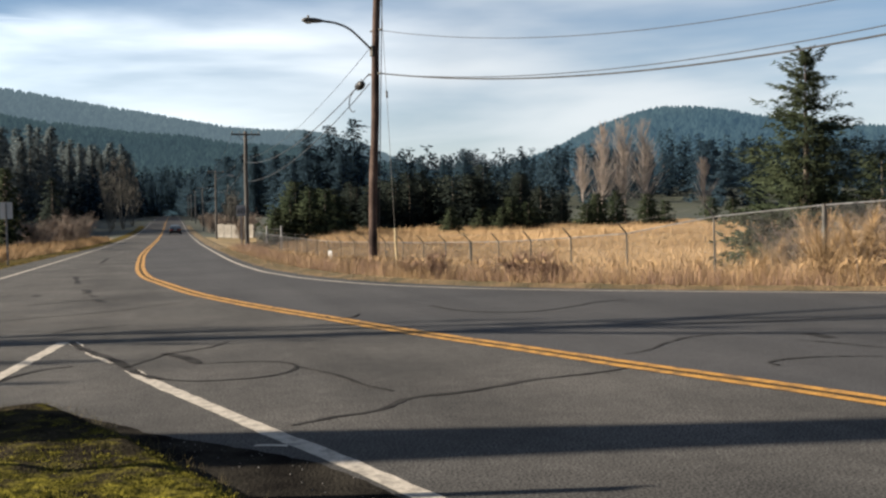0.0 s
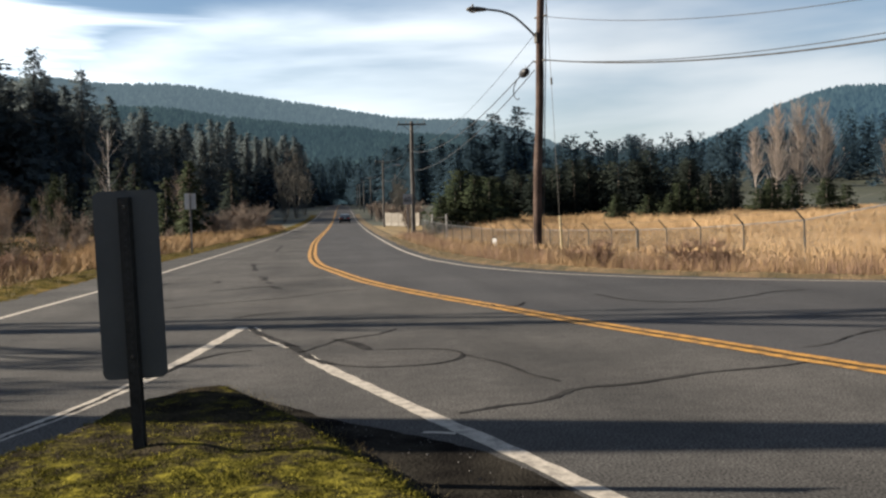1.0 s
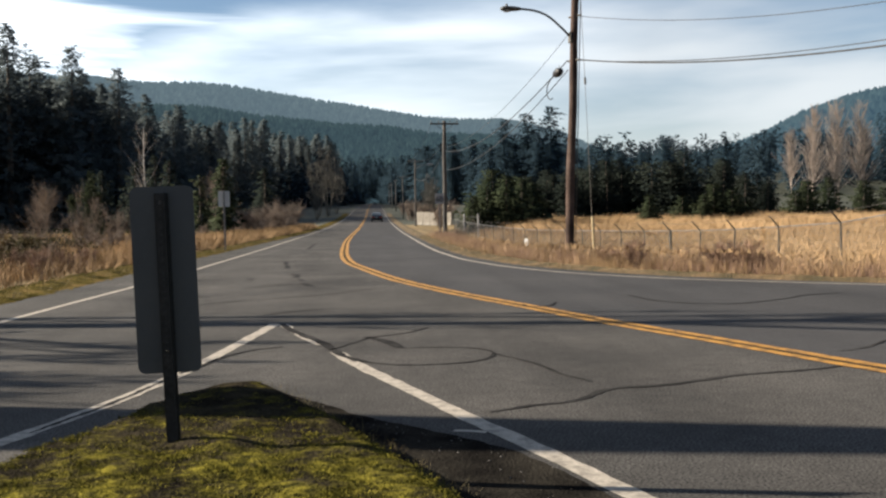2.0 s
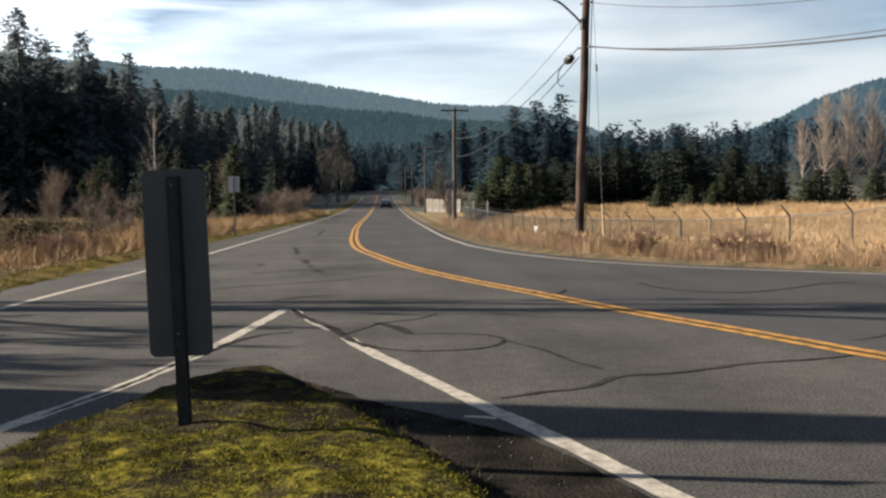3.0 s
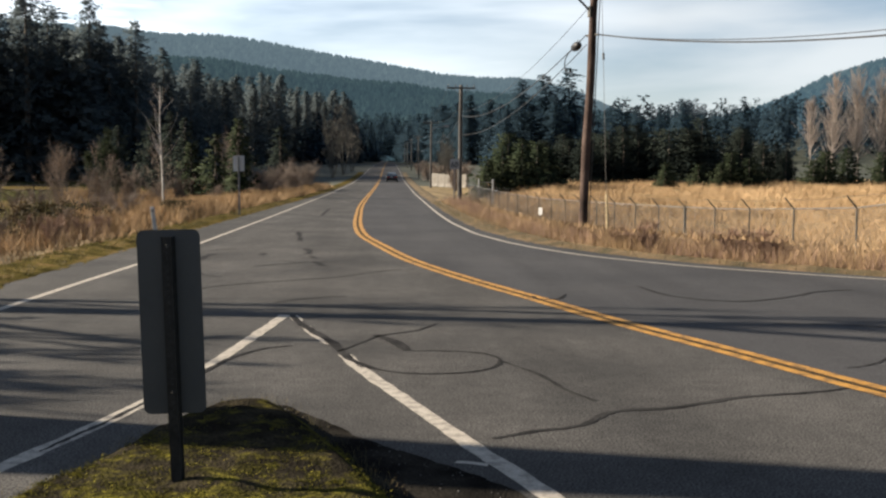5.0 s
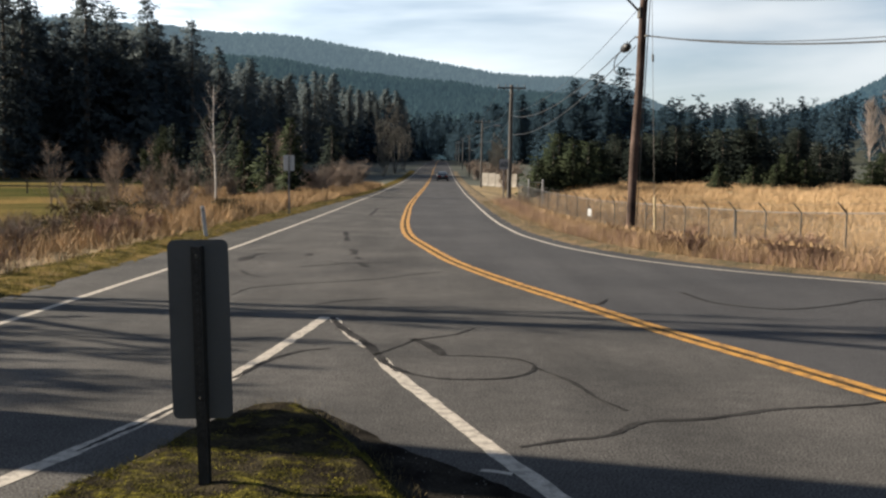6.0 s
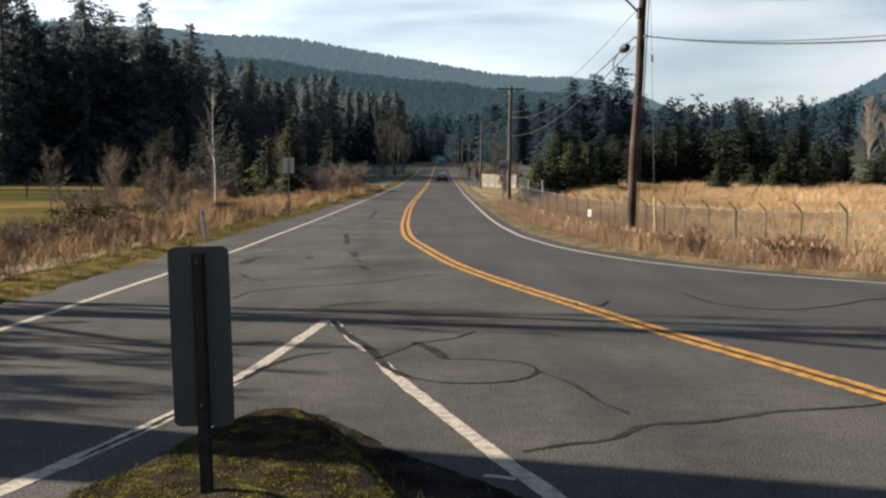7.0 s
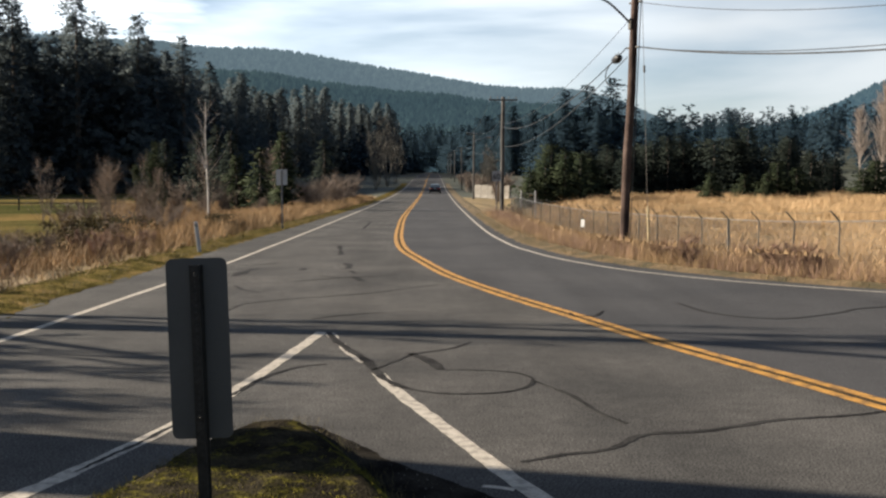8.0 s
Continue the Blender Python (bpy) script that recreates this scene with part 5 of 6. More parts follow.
# pale seed heads on taller weeds by the road
x, y = scatter(213, 2600, 4, 15, 12, 40, lambda x, y, q: (beyond(x, y) > 0.9) & (beyond(x, y) < 5))
blades("weed_stalks", "tall pale weed stalks beside the road", x, y, 0.8 + 0.25 * waves(x, y, 1.3, 31), 0.004, M_GRASS_DRY, 214, 0.6, 2, 0.06)
hx, hy = np.repeat(x, 3), np.repeat(y, 3)
blades("weed_heads", "fluffy tan seed heads above roadside grass", hx, hy, 0.13, 0.012, M_GRASS_DRY, 215, 1.1, 2, 0.10, lift=0.5)


def island_top(x, y):
    return np.full_like(x, 0.07)


# low cushions of moss, and tufts at the island's rim
rm = np.random.RandomState(218)
q, e = np.sqrt(rm.uniform(0, 0.93, 30000)), rm.randint(0, len(isl), 30000)
ex, ey = np.array([p.x for p in isl])[e], np.array([p.y for p in isl])[e]
x, y = cx + (ex - cx) * q, cy + (ey - cy) * q
lumps = waves(x, y, 0.35, 34) + waves(x, y, 0.12, 35)
k = (lumps + 0.5 * np.clip(5.0 - y, -0.9, 0.8) > rm.uniform(-0.15, 0.75, len(x))) & (y > 2.6)
top = 0.015 + 0.14 * smooth_step(1 - q, 0.0, 0.22) + 0.045 * (1 - q) + 0.022 * waves(x, y, 0.7, 7) * smooth_step(1 - q, 0.0, 0.22)
top = np.repeat(top[k], 5)


def mound(x, y):
    return top


blades("moss_cushions", "yellow-green moss cushions on the traffic island", x[k], y[k], 0.010, 0.0026, M_MOSS, 219, 1.8, 5, 0.02, "moss", lift=0.03, height_of=mound)
t = np.array([(p.x, p.y) for p in isl if 3.6 < p.y])
k = np.random.RandomState(216).randint(0, len(t), 260)
blades("island_tufts", "short dry grass tufts on the island rim", t[k, 0] * 0.97 - 0.75 * 0.03, t[k, 1] * 0.97 + 4.2 * 0.03, 0.05, 0.0011, M_GRASS_GREEN, 217, 1.2, 6, 0.05, height_of=island_top)


# ---- road furniture ----
def plate(bm, w, h, t, m, corner=0.03):
    """An upright flat panel with rounded corners, facing along y."""
    outline = []
    for cxs, czs, a0 in ((1, 1, 0), (-1, 1, 90), (-1, -1, 180), (1, -1, 270)):
        for k in range(5):
            a = radians(a0 + 22.5 * k)
            outline.append((cxs * (w / 2 - corner) + corner * math.cos(a), czs * (h / 2 - corner) + corner * math.sin(a)))
    front = [bm.verts.new(m @ Vector((px, -t / 2, pz))) for px, pz in outline]
    back = [bm.verts.new(m @ Vector((px, t / 2, pz))) for px, pz in outline]
    bm.faces.new(front)
    bm.faces.new(back[::-1])
    for k in range(len(outline)):
        j = (k + 1) % len(outline)
        bm.faces.new((front[j], front[k], back[k], back[j]))


def channel_post(bm, h, w, d, m=Matrix()):
    """A hat-section steel post, one folded sheet."""
    a, b, t = w * 0.25, w * 0.5, 0.005
    prof = [(-b, 0), (-a - t, 0), (-a - t, -d), (a + t, -d), (a + t, 0), (b, 0), (b, t), (a, t), (a, -d + t), (-a, -d + t), (-a, t), (-b, t)]
    lo, hi = ([bm.verts.new(m @ Vector((px, py, z))) for px, py in prof] for z in (0, h))
    n = len(prof)
    for k in range(n):
        bm.faces.new((lo[k], lo[(k + 1) % n], hi[(k + 1) % n], hi[k]))
    bm.faces.new(lo[::-1])
    bm.faces.new(hi)


# the hazard marker on the island, seen from behind
marker = thing("hazard_marker_sign", pose(-0.985, 4.74, 0.12, 0, -1.6, 1), "tall grey aluminium hazard sign seen from behind on mossy ground", "sign")
bm = bmesh.new()
channel_post(bm, 1.395, 0.066, 0.03, Matrix.Translation((0, 0, -0.15)))
sign_post = part("post", bm, M_SIGN_POST, marker, "dark perforated steel post")
bm = bmesh.new()
plate(bm, 0.296, 0.885, 0.003, Matrix.Translation((0, 0.008, 0.835)), 0.035)
part("panel", bm, M_SIGN_BACK, marker, "dull bare aluminium panel")
for z in (0.50, 1.20):
    bm = bmesh.new()
    bmesh.ops.create_cone(bm, cap_ends=True, segments=8, radius1=0.009, radius2=0.007, depth=0.012, matrix=Matrix.Translation((0, -0.037, z)) @ pose(0, 0, 0, 90))
    part("bolt", bm, M_GALV_DARK, sign_post)
for k in range(26):
    bm = bmesh.new()
    bmesh.ops.create_cone(bm, cap_ends=True, segments=6, radius1=0.0055, radius2=0.0055, depth=0.002, matrix=Matrix.Translation((0, -0.034, 0.42 + 0.03 * k)) @ pose(0, 0, 0, 90))
    part("hole", bm, M_BLACK, sign_post)

# sign beside the pasture, also seen from behind
back_sign = thing("road_sign", pose(-5.92, 39.3, float(land(-5.92, 39.3)), 0, -0.5, -6), "white-grey sign seen from behind on a steel post", "sign")
bm = bmesh.new()
channel_post(bm, 2.5, 0.07, 0.03, Matrix.Translation((0, 0, -0.15)))
part("post", bm, M_GALV, back_sign)
bm = bmesh.new()
plate(bm, 0.45, 0.62, 0.004, Matrix.Translation((0, 0.01, 2.08)), 0.03)
part("panel", bm, M_SIGN_WHITE, back_sign)

# delineator at the edge of the road
delineator = thing("delineator_post", pose(-5.9, 25.3, float(land(-5.9, 25.3)), 3, -6, 0), "leaning white plastic delineator post at the verge", "delineator")
bm = bmesh.new()
box(bm, 0.10, 0.035, 0.95, Matrix.Translation((0, 0, 0.36)), 0.012)
part("post", bm, M_SIGN_WHITE, delineator)
bm = bmesh.new()
box(bm, 0.075, 0.01, 0.09, Matrix.Translation((0, -0.02, 0.74)), 0.004)
part("reflector", bm, M_GALV, delineator)

# the speed limit sign
speed = thing("speed_limit_sign", pose(3.98, 60.0, float(land(3.98, 60.0)), 0, 0, 0), "white speed limit sign reading 60, coloured as in shade, on a steel post", "sign")
bm = bmesh.new()
channel_post(bm, 2.9, 0.07, 0.03, Matrix.Translation((0, 0.03, -0.15)))
part("post", bm, M_GALV, speed)
bm = bmesh.new()
plate(bm, 0.54, 0.64, 0.004, Matrix.Translation((0, -0.005, 2.45)), 0.04)
panel = part("panel", bm, M_SIGN_SHADED, speed)


def lettering(text, size, m, material, parent):
    cu = bpy.data.curves.new("lettering", "FONT")
    cu.body, cu.size, cu.align_x, cu.align_y, cu.extrude, cu.offset = text, size, "CENTER", "CENTER", 0.002, 0.008
    tmp = bpy.data.objects.new("lettering", cu)
    me = bpy.data.meshes.new_from_object(tmp)
    bpy.data.objects.remove(tmp)
    me.materials.append(material)
    ob = new("lettering", me)
    ob.parent = parent
    ob.matrix_local = m
    return ob


lettering("60", 0.46, pose(0, -0.013, 2.40, 90), M_BLACK, panel)

# white marker plate on the fence
tag = thing("marker_plate", pose(7.78, 50.0, float(land(7.78, 50.0)), 0, 0, -40), "small white plate wired to the chain-link fence", "sign")
bm = bmesh.new()
plate(bm, 0.22, 0.38, 0.004, Matrix.Translation((0, -0.03, 1.08)), 0.01)
part("panel", bm, M_SIGN_WHITE, tag)
bm = bmesh.new()
box(bm, 0.03, 0.03, 1.5, Matrix.Translation((0, 0.0, 0.65)))
part("stake", bm, M_GALV_DARK, tag)


# ---- poles and wires ----
def wire(bm, a, b, sag, r=0.012, n=24):
    a, b = Vector(a), Vector(b)
    pts = [a.lerp(b, k / n) - Vector((0, 0, 4 * sag * (k / n) * (1 - k / n))) for k in range(n + 1)]
    tube(bm, pts, r, 5)
    return pts


def utility_pole(x, y, h, r0, r1, label, wood, lean=0.0, arm=0.0, turn=0.0):
    pole = thing("utility_pole", pose(x, y, float(land(x, y)), 0, lean, turn), label, "utility pole", "poles along the road")
    bm = bmesh.new()
    n = 12
    tube(bm, [(0.012 * math.sin(k * 1.3), 0.012 * math.cos(k * 1.7), -0.6 + (h + 0.6) * k / n) for k in range(n + 1)], [r0 + (r1 - r0) * k / n + 0.004 * math.sin(k * 2.1) for k in range(n + 1)], 14)
    part("shaft", bm, wood, pole, smooth=True)
    if arm:
        bm = bmesh.new()
        box(bm, arm, 0.09, 0.11, Matrix.Translation((0, -r1 - 0.05, h - 0.22)), 0.01)
        part("crossarm", bm, M_POLE_GREY, pole)
        for s in (-0.45, -0.2, 0.2, 0.45):
            bm = bmesh.new()
            tube(bm, [(s * arm, -r1 - 0.05, h - 0.17), (s * arm, -r1 - 0.05, h - 0.08), (s * arm, -r1 - 0.05, h - 0.06), (s * arm, -r1 - 0.05, h + 0.0)], [0.012, 0.012, 0.045, 0.03], 8)
            part("insulator", bm, M_GALV_DARK, pole)
        for s in (1, -1):
            bm = bmesh.new()
            tube(bm, [(s * arm * 0.3, -r1 - 0.03, h - 0.26), (0, -r1 - 0.01, h - 0.75)], 0.015, 5)
            part("brace", bm, M_GALV_DARK, pole)
    return pole


P1 = Vector((5.64, 28.4, 0))
P1_LEAN = 2.0
pole_one = utility_pole(P1.x, P1.y, 10.4, 0.138, 0.10, "weathered brown wooden pole carrying a street lamp and cables", M_POLE, P1_LEAN)
g1 = float(land(P1.x, P1.y))


def on_pole(z):
    """A place on the leaning shaft at world height z."""
    return Vector((P1.x + math.tan(radians(P1_LEAN)) * (z - g1), P1.y, z))


for z in (2.6, 5.72, 7.0, 8.1):
    q = z - g1
    bm = bmesh.new()
    bmesh.ops.create_cone(bm, cap_ends=True, segments=8, radius1=0.03, radius2=0.03, depth=0.5 if z > 5 else 0.12, matrix=Matrix.Translation((0, 0, q)) @ pose(0, 0, 0, 90, 0, 30))
    part("bracket_bolt", bm, M_GALV_DARK, pole_one)
bm = bmesh.new()
tube(bm, [(0.17, -0.06, 0.3), (0.165, -0.05, 4.0), (0.15, -0.04, 8.5)], 0.014, 6)
part("ground_wire", bm, M_GALV_DARK, pole_one)

lamp = thing("street_lamp", Matrix.Translation(on_pole(6.38)) @ pose(0, 0, 0, 0, 0, 8), "grey cobra-head street lamp on a curved arm bolted to the pole", "street lamp")
bm = bmesh.new()
arm_pts = spline([(-0.1, 0, 0.0), (-0.42, 0, 0.30), (-0.80, 0, 0.60), (-1.2, 0, 0.74), (-1.62, 0, 0.78)], 0.08)
tube(bm, arm_pts, 0.032, 10)
part("arm", bm, M_GALV_DARK, lamp, smooth=True)
bm = bmesh.new()
box(bm, 0.05, 0.2, 0.3, Matrix.Translation((-0.13, 0, 0.0)), 0.01)
part("bracket", bm, M_GALV_DARK, lamp)
bm = bmesh.new()
tube(bm, [(-1.58, 0, 0.78), (-1.67, 0, 0.78), (-1.85, 0, 0.78), (-2.11, 0, 0.77), (-2.21, 0, 0.76)], [0.04, 0.07, 0.10, 0.105, 0.05], 12)
bmesh.ops.scale(bm, vec=(1, 1, 0.72), space=Matrix.Translation((0, 0, -0.78)), verts=bm.verts)
head = part("head", bm, M_GALV_DARK, lamp, smooth=True)
bm = bmesh.new()
bmesh.ops.create_uvsphere(bm, u_segments=10, v_segments=6, radius=0.085, matrix=Matrix.Translation((-2.03, 0, 0.715)) @ Matrix.Diagonal((1.4, 0.9, 0.5, 1)))
part("lens", bm, M_SIGN_WHITE, head, "clouded glass lens", smooth=True)
bm = bmesh.new()
bmesh.ops.create_cone(bm, cap_ends=True, segments=10, radius1=0.035, radius2=0.03, depth=0.07, matrix=Matrix.Translation((-2.03, 0, 0.88)))
part("photocell", bm, M_BLACK, head)

P2 = (4.84, 67.5)
pole_two = utility_pole(*P2, 8.1, 0.16, 0.12, "grey wooden pole with a crossarm beside the road", M_POLE_GREY, 0.3, 1.95)
g2 = float(land(*P2))
POLES = [(4.9, 117, 7.9), (5.2, 176, 7.6), (5.2, 236, 7.6), (5.3, 290, 7.6), (5.3, 345, 7.6)]
for k, (x, y, h) in enumerate(POLES):
    utility_pole(x, y, h, 0.13, 0.10, "grey wooden pole with a crossarm far along the road", M_POLE_GREY, 0.4 * (-1) ** k, 1.9 if k < 2 else 1.5)
far_lamp = thing("street_lamp", pose(4.9, 116.8, float(land(4.9, 117)) + 6.9, 0, 0, 180), "small street lamp on a far pole", "street lamp")
bm = bmesh.new()
tube(bm, [(-0.1, 0, 0), (-0.9, 0, 0.35), (-1.6, 0, 0.45)], 0.035, 6)
part("arm", bm, M_GALV, far_lamp)
bm = bmesh.new()
tube(bm, [(-1.5, 0, 0.44), (-1.65, 0, 0.45), (-2.05, 0, 0.44), (-2.15, 0, 0.43)], [0.05, 0.11, 0.11, 0.05], 8)
part("head", bm, M_GALV, far_lamp)

POLE_OFF = (17.0, 4.0)
utility_pole(*POLE_OFF, 9.5, 0.18, 0.13, "wooden pole where the cables go on along the bend", M_POLE, 0, 0)


def cable(label, a, b, sag, r):
    ob = thing("overhead_cable", Matrix.Translation(a), label, "cable", "overhead cables")
    bm = bmesh.new()
    pts = wire(bm, Vector((0, 0, 0)), Vector(b) - Vector(a), sag, r, 40)
    part("strand", bm, M_CABLE, ob)
    return [p + Vector(a) for p in pts]


cable("thick black cable bundle sagging from the pole", on_pole(5.72) + Vector((0.15, -0.1, 0)), (*POLE_OFF, 5.75), 1.3, 0.02)
cable("thin grey cable above the thick bundle", on_pole(5.74) + Vector((0.15, 0.1, 0)), (POLE_OFF[0], POLE_OFF[1] + 0.2, 5.95), 1.25, 0.011)
cable("thin power line high on the pole", on_pole(7.0) + Vector((0.12, 0, 0)), (*POLE_OFF, 6.6), 1.55, 0.009)
a1, b1 = on_pole(5.72) + Vector((-0.18, 0.05, 0)), Vector((P2[0], P2[1], 5.75))
main = cable("black telephone cable between the poles", a1, b1, 0.85, 0.016)
cable("lower black telephone cable between the poles", on_pole(5.45) + Vector((-0.15, 0.05, 0)), (P2[0] + 0.1, P2[1], 4.45), 0.75, 0.014)
cable("thin power line between the poles", on_pole(6.5) + Vector((-0.15, 0, 0)), (P2[0] + 0.1, P2[1], 6.0), 0.7, 0.008)
for k in range(2):
    (xa, ya, ha), (xb, yb, hb) = ((P2[0], P2[1], 8.1), POLES[0]) if k == 0 else (POLES[0], POLES[1])
    cable("thin cable far along the road", (xa, ya, float(land(xa, ya)) + ha - 2.2), (xb, yb, float(land(xb, yb)) + hb - 2.2), 0.9, 0.014)
    for s in (0.8, -0.8):
        cable("thin power line far along the road", (xa + s, ya, float(land(xa, ya)) + ha), (xb + s, yb, float(land(xb, yb)) + hb), 0.9, 0.008)


closure = thing("splice_closure", Matrix.Translation(a1.lerp(b1, 0.034) - Vector((0, 0, 0.16))), "black cable splice box with a hanging loop", "cable box")
way = (b1 - a1).normalized()
bm = bmesh.new()
tube(bm, [way * t for t in (-0.36, -0.3, -0.1, 0.1, 0.3, 0.36)], [0.05, 0.11, 0.13, 0.13, 0.11, 0.05], 10)
part("body", bm, M_BLACK, closure, smooth=True)
bm = bmesh.new()
tube(bm, spline([way * 0.3, way * 1.1 + Vector((0, 0, -0.06)), way * 1.8 + Vector((0.03, 0, -0.2)), way * 2.0 + Vector((0.06, 0, -0.42)), way * 1.75 + Vector((0.1, 0, -0.60)), way * 1.3 + Vector((0.1, 0, -0.62))], 0.1), 0.016, 6)
part("loop", bm, M_CABLE, closure)
for t in (0.2, -0.2):
    bm = bmesh.new()
    tube(bm, [way * t + Vector((0, 0, 0.05)), way * t + Vector((0, 0, 0.18))], 0.012, 5)
    part("hanger", bm, M_GALV_DARK, closure)

guy = thing("guy_wire", pose(6.12, 27.0, float(land(6.12, 27.0))), "steel guy wire with a pale guard at its foot", "guy wire")
bm = bmesh.new()
top = on_pole(9.6) - Vector((6.12, 27.0, float(land(6.12, 27.0))))
tube(bm, [(0, 0, -0.3), top], 0.007, 5)
part("strand", bm, M_GALV_DARK, guy)
bm = bmesh.new()
u = top.normalized()
tube(bm, [u * 0.05, u * 1.75], 0.035, 8)
part("guard", bm, M_GUARD, guy, "pale yellowed plastic guard")
bm = bmesh.new()
tube(bm, [u * 5.55, u * 5.75], 0.03, 6)
part("strain_insulator", bm, M_GALV_DARK, guy)


# ---- the chain-link fence with outward arms ----
FENCE_Y = [10.0, 13.2, 16.6, 20.0, 23.6, 26.5] + [29.0 + 2.32 * k for k in range(19)]


def fence_x(y):
    return 14.4 - 0.122 * y


def fence_top(y):
    return float(np.interp(y, [10, 13, 16.6, 20, 23.6, 26.8, 29.2, 31.5, 37, 51, 62, 72], [1.65, 1.6, 1.5, 1.32, 0.93, 0.79, 0.70, 0.64, 0.56, 0.46, 0.66, 1.05]))


fence = thing("chain_link_fence", pose(0, 0, 0), "sagging chain-link fence with angled barbed-wire arms in dry grass", "fence")
for k, y in enumerate(FENCE_Y):
    x, zt = fence_x(y), fence_top(y)
    thick = 0.05 if k in (2, 8) else 0.024
    g = float(land(x, y)) - 0.3
    bm = bmesh.new()
    tube(bm, [(x, y, g), (x + 0.02 * math.sin(k * 5), y, (g + zt) / 2), (x, y, zt + 0.02)], thick, 8)
    post = part("post", bm, M_GALV_DARK, fence)
    if k != 2:
        bm = bmesh.new()
        tube(bm, [(x, y, zt), (x - 0.30, y - 0.08, zt + 0.30)], [0.024, 0.017], 6)
        part("barbed_arm", bm, M_GALV_DARK, post)
for a, b in zip(FENCE_Y, FENCE_Y[1:]):
    bm = bmesh.new()
    tube(bm, [(fence_x(a), a, fence_top(a)), (fence_x(b), b, fence_top(b))], 0.014, 6)
    part("top_rail", bm, M_GALV, fence)
for f in (0.92,):
    bm = bmesh.new()
    for a, b in zip(FENCE_Y[3:], FENCE_Y[4:]):
        wire(bm, (fence_x(a) - 0.3 * f, a - 0.08 * f, fence_top(a) + 0.3 * f), (fence_x(b) - 0.3 * f, b - 0.08 * f, fence_top(b) + 0.3 * f), 0.05, 0.004, 6)
    part("barbed_strand", bm, M_GALV_DARK, fence)
# woven wire: two sets of slanting strands
strands = []
y = 10.0
while y < 71.0:
    for s in (1, -1):
        ya, yb = y, y + s * 1.5
        if not 10.0 <= yb <= 71.5:
            continue
        pa, pb = Vector((fence_x(ya), ya, fence_top(ya) - 1.62)), Vector((fence_x(yb), yb, fence_top(yb) - 0.02))
        for n in (Vector((0, -0.002, 0.002)), Vector((0.0025, 0, 0))):
            strands += [(pa - n, pa + n, pb + n), (pa - n, pb + n, pb - n)]
    y += 0.062
soup("wire_mesh", np.array([[tuple(v) for v in t] for t in strands]), M_GALV, fence, "galvanised diamond wire mesh")

# pipe gate and concrete barriers at the fence's far end
gate = thing("pipe_gate", pose(6.55, 71.5, float(land(6.6, 71.5)), 0, 0, -20), "weathered steel pipe gate between two posts", "gate")
for x in (0.0, 1.05):
    bm = bmesh.new()
    tube(bm, [(x, 0, -0.4), (x, 0, 2.05), (x, 0, 2.1)], [0.07, 0.07, 0.02], 10)
    part("post", bm, M_GALV, gate)
for z in (0.25, 0.8, 1.35, 1.85):
    bm = bmesh.new()
    tube(bm, [(0, 0, z), (1.05, 0, z)], 0.025, 6)
    part("rail", bm, M_GALV, gate)
for k in range(5):
    x, y = 5.9 + 0.86 * k, 127.0 - 0.72 * k
    barrier = thing("concrete_barrier", pose(x, y, float(land(x, y)) - 0.05, 0, 0, -40), "pale weathered concrete barrier on the verge", "barrier", "concrete barriers")
    bm = bmesh.new()
    prof = [(-0.28, 0), (0.28, 0), (0.28, 0.08), (0.14, 0.4), (0.10, 1.7), (-0.10, 1.7), (-0.14, 0.4), (-0.28, 0.08)]
    ends = [[bm.verts.new((sx, py, pz)) for py, pz in prof] for sx in (-0.55, 0.55)]
    bm.faces.new(ends[0])
    bm.faces.new(ends[1][::-1])
    for j in range(8):
        bm.faces.new((ends[0][j], ends[0][(j + 1) % 8], ends[1][(j + 1) % 8], ends[1][j]))
    bmesh.ops.bevel(bm, geom=bm.edges[:], offset=0.02, segments=1, affect="EDGES")
    part("block", bm, M_CONCRETE, barrier)

# rail fence in the pasture
rails = thing("rail_fence", pose(-34, 96, float(land(-34, 96)), 0, 0, 8), "old brown wooden rail fence across the pasture", "fence")
for k in range(6):
    bm = bmesh.new()
    box(bm, 0.12, 0.12, 1.5, Matrix.Translation((-12 + 3 * k, 0, 0.5)), 0.01)
    part("post", bm, M_POLE_GREY, rails)
    if k < 5:
        for z in (0.6, 1.05):
            bm = bmesh.new()
            box(bm, 3.0, 0.05, 0.11, Matrix.Translation((-10.5 + 3 * k, -0.09, z)), 0.008)
            part("rail", bm, M_POLE_GREY, rails)

# trees beside the junction whose shadows cross the road
shade = bare_tree(12.0, 301, "large leafless maple beside the junction", M_BARK, M_TWIG, 0.24, 1, 16, 1.0, name="maple", twig_w=0.025, sub=6, girth=0.012)
shade.matrix_world = spot(-13.6, 14.4, 0)
shade_low = bare_tree(4.6, 305, "small leafless maple beside the junction", M_BARK, M_TWIG, 0.34, 2, 12, 0.7, name="maple", twig_w=0.03, sub=6, girth=0.014)
shade_low.matrix_world = spot(-12.2, 11.4, 0)
shade_mid = bare_tree(5.0, 307, "bushy leafless maple beside the junction", M_BARK, M_TWIG, 0.36, 3, 12, 0.7, name="maple", twig_w=0.028, sub=7, girth=0.010, many=20)
shade_mid.matrix_world = spot(-12.8, 10.0, 40)


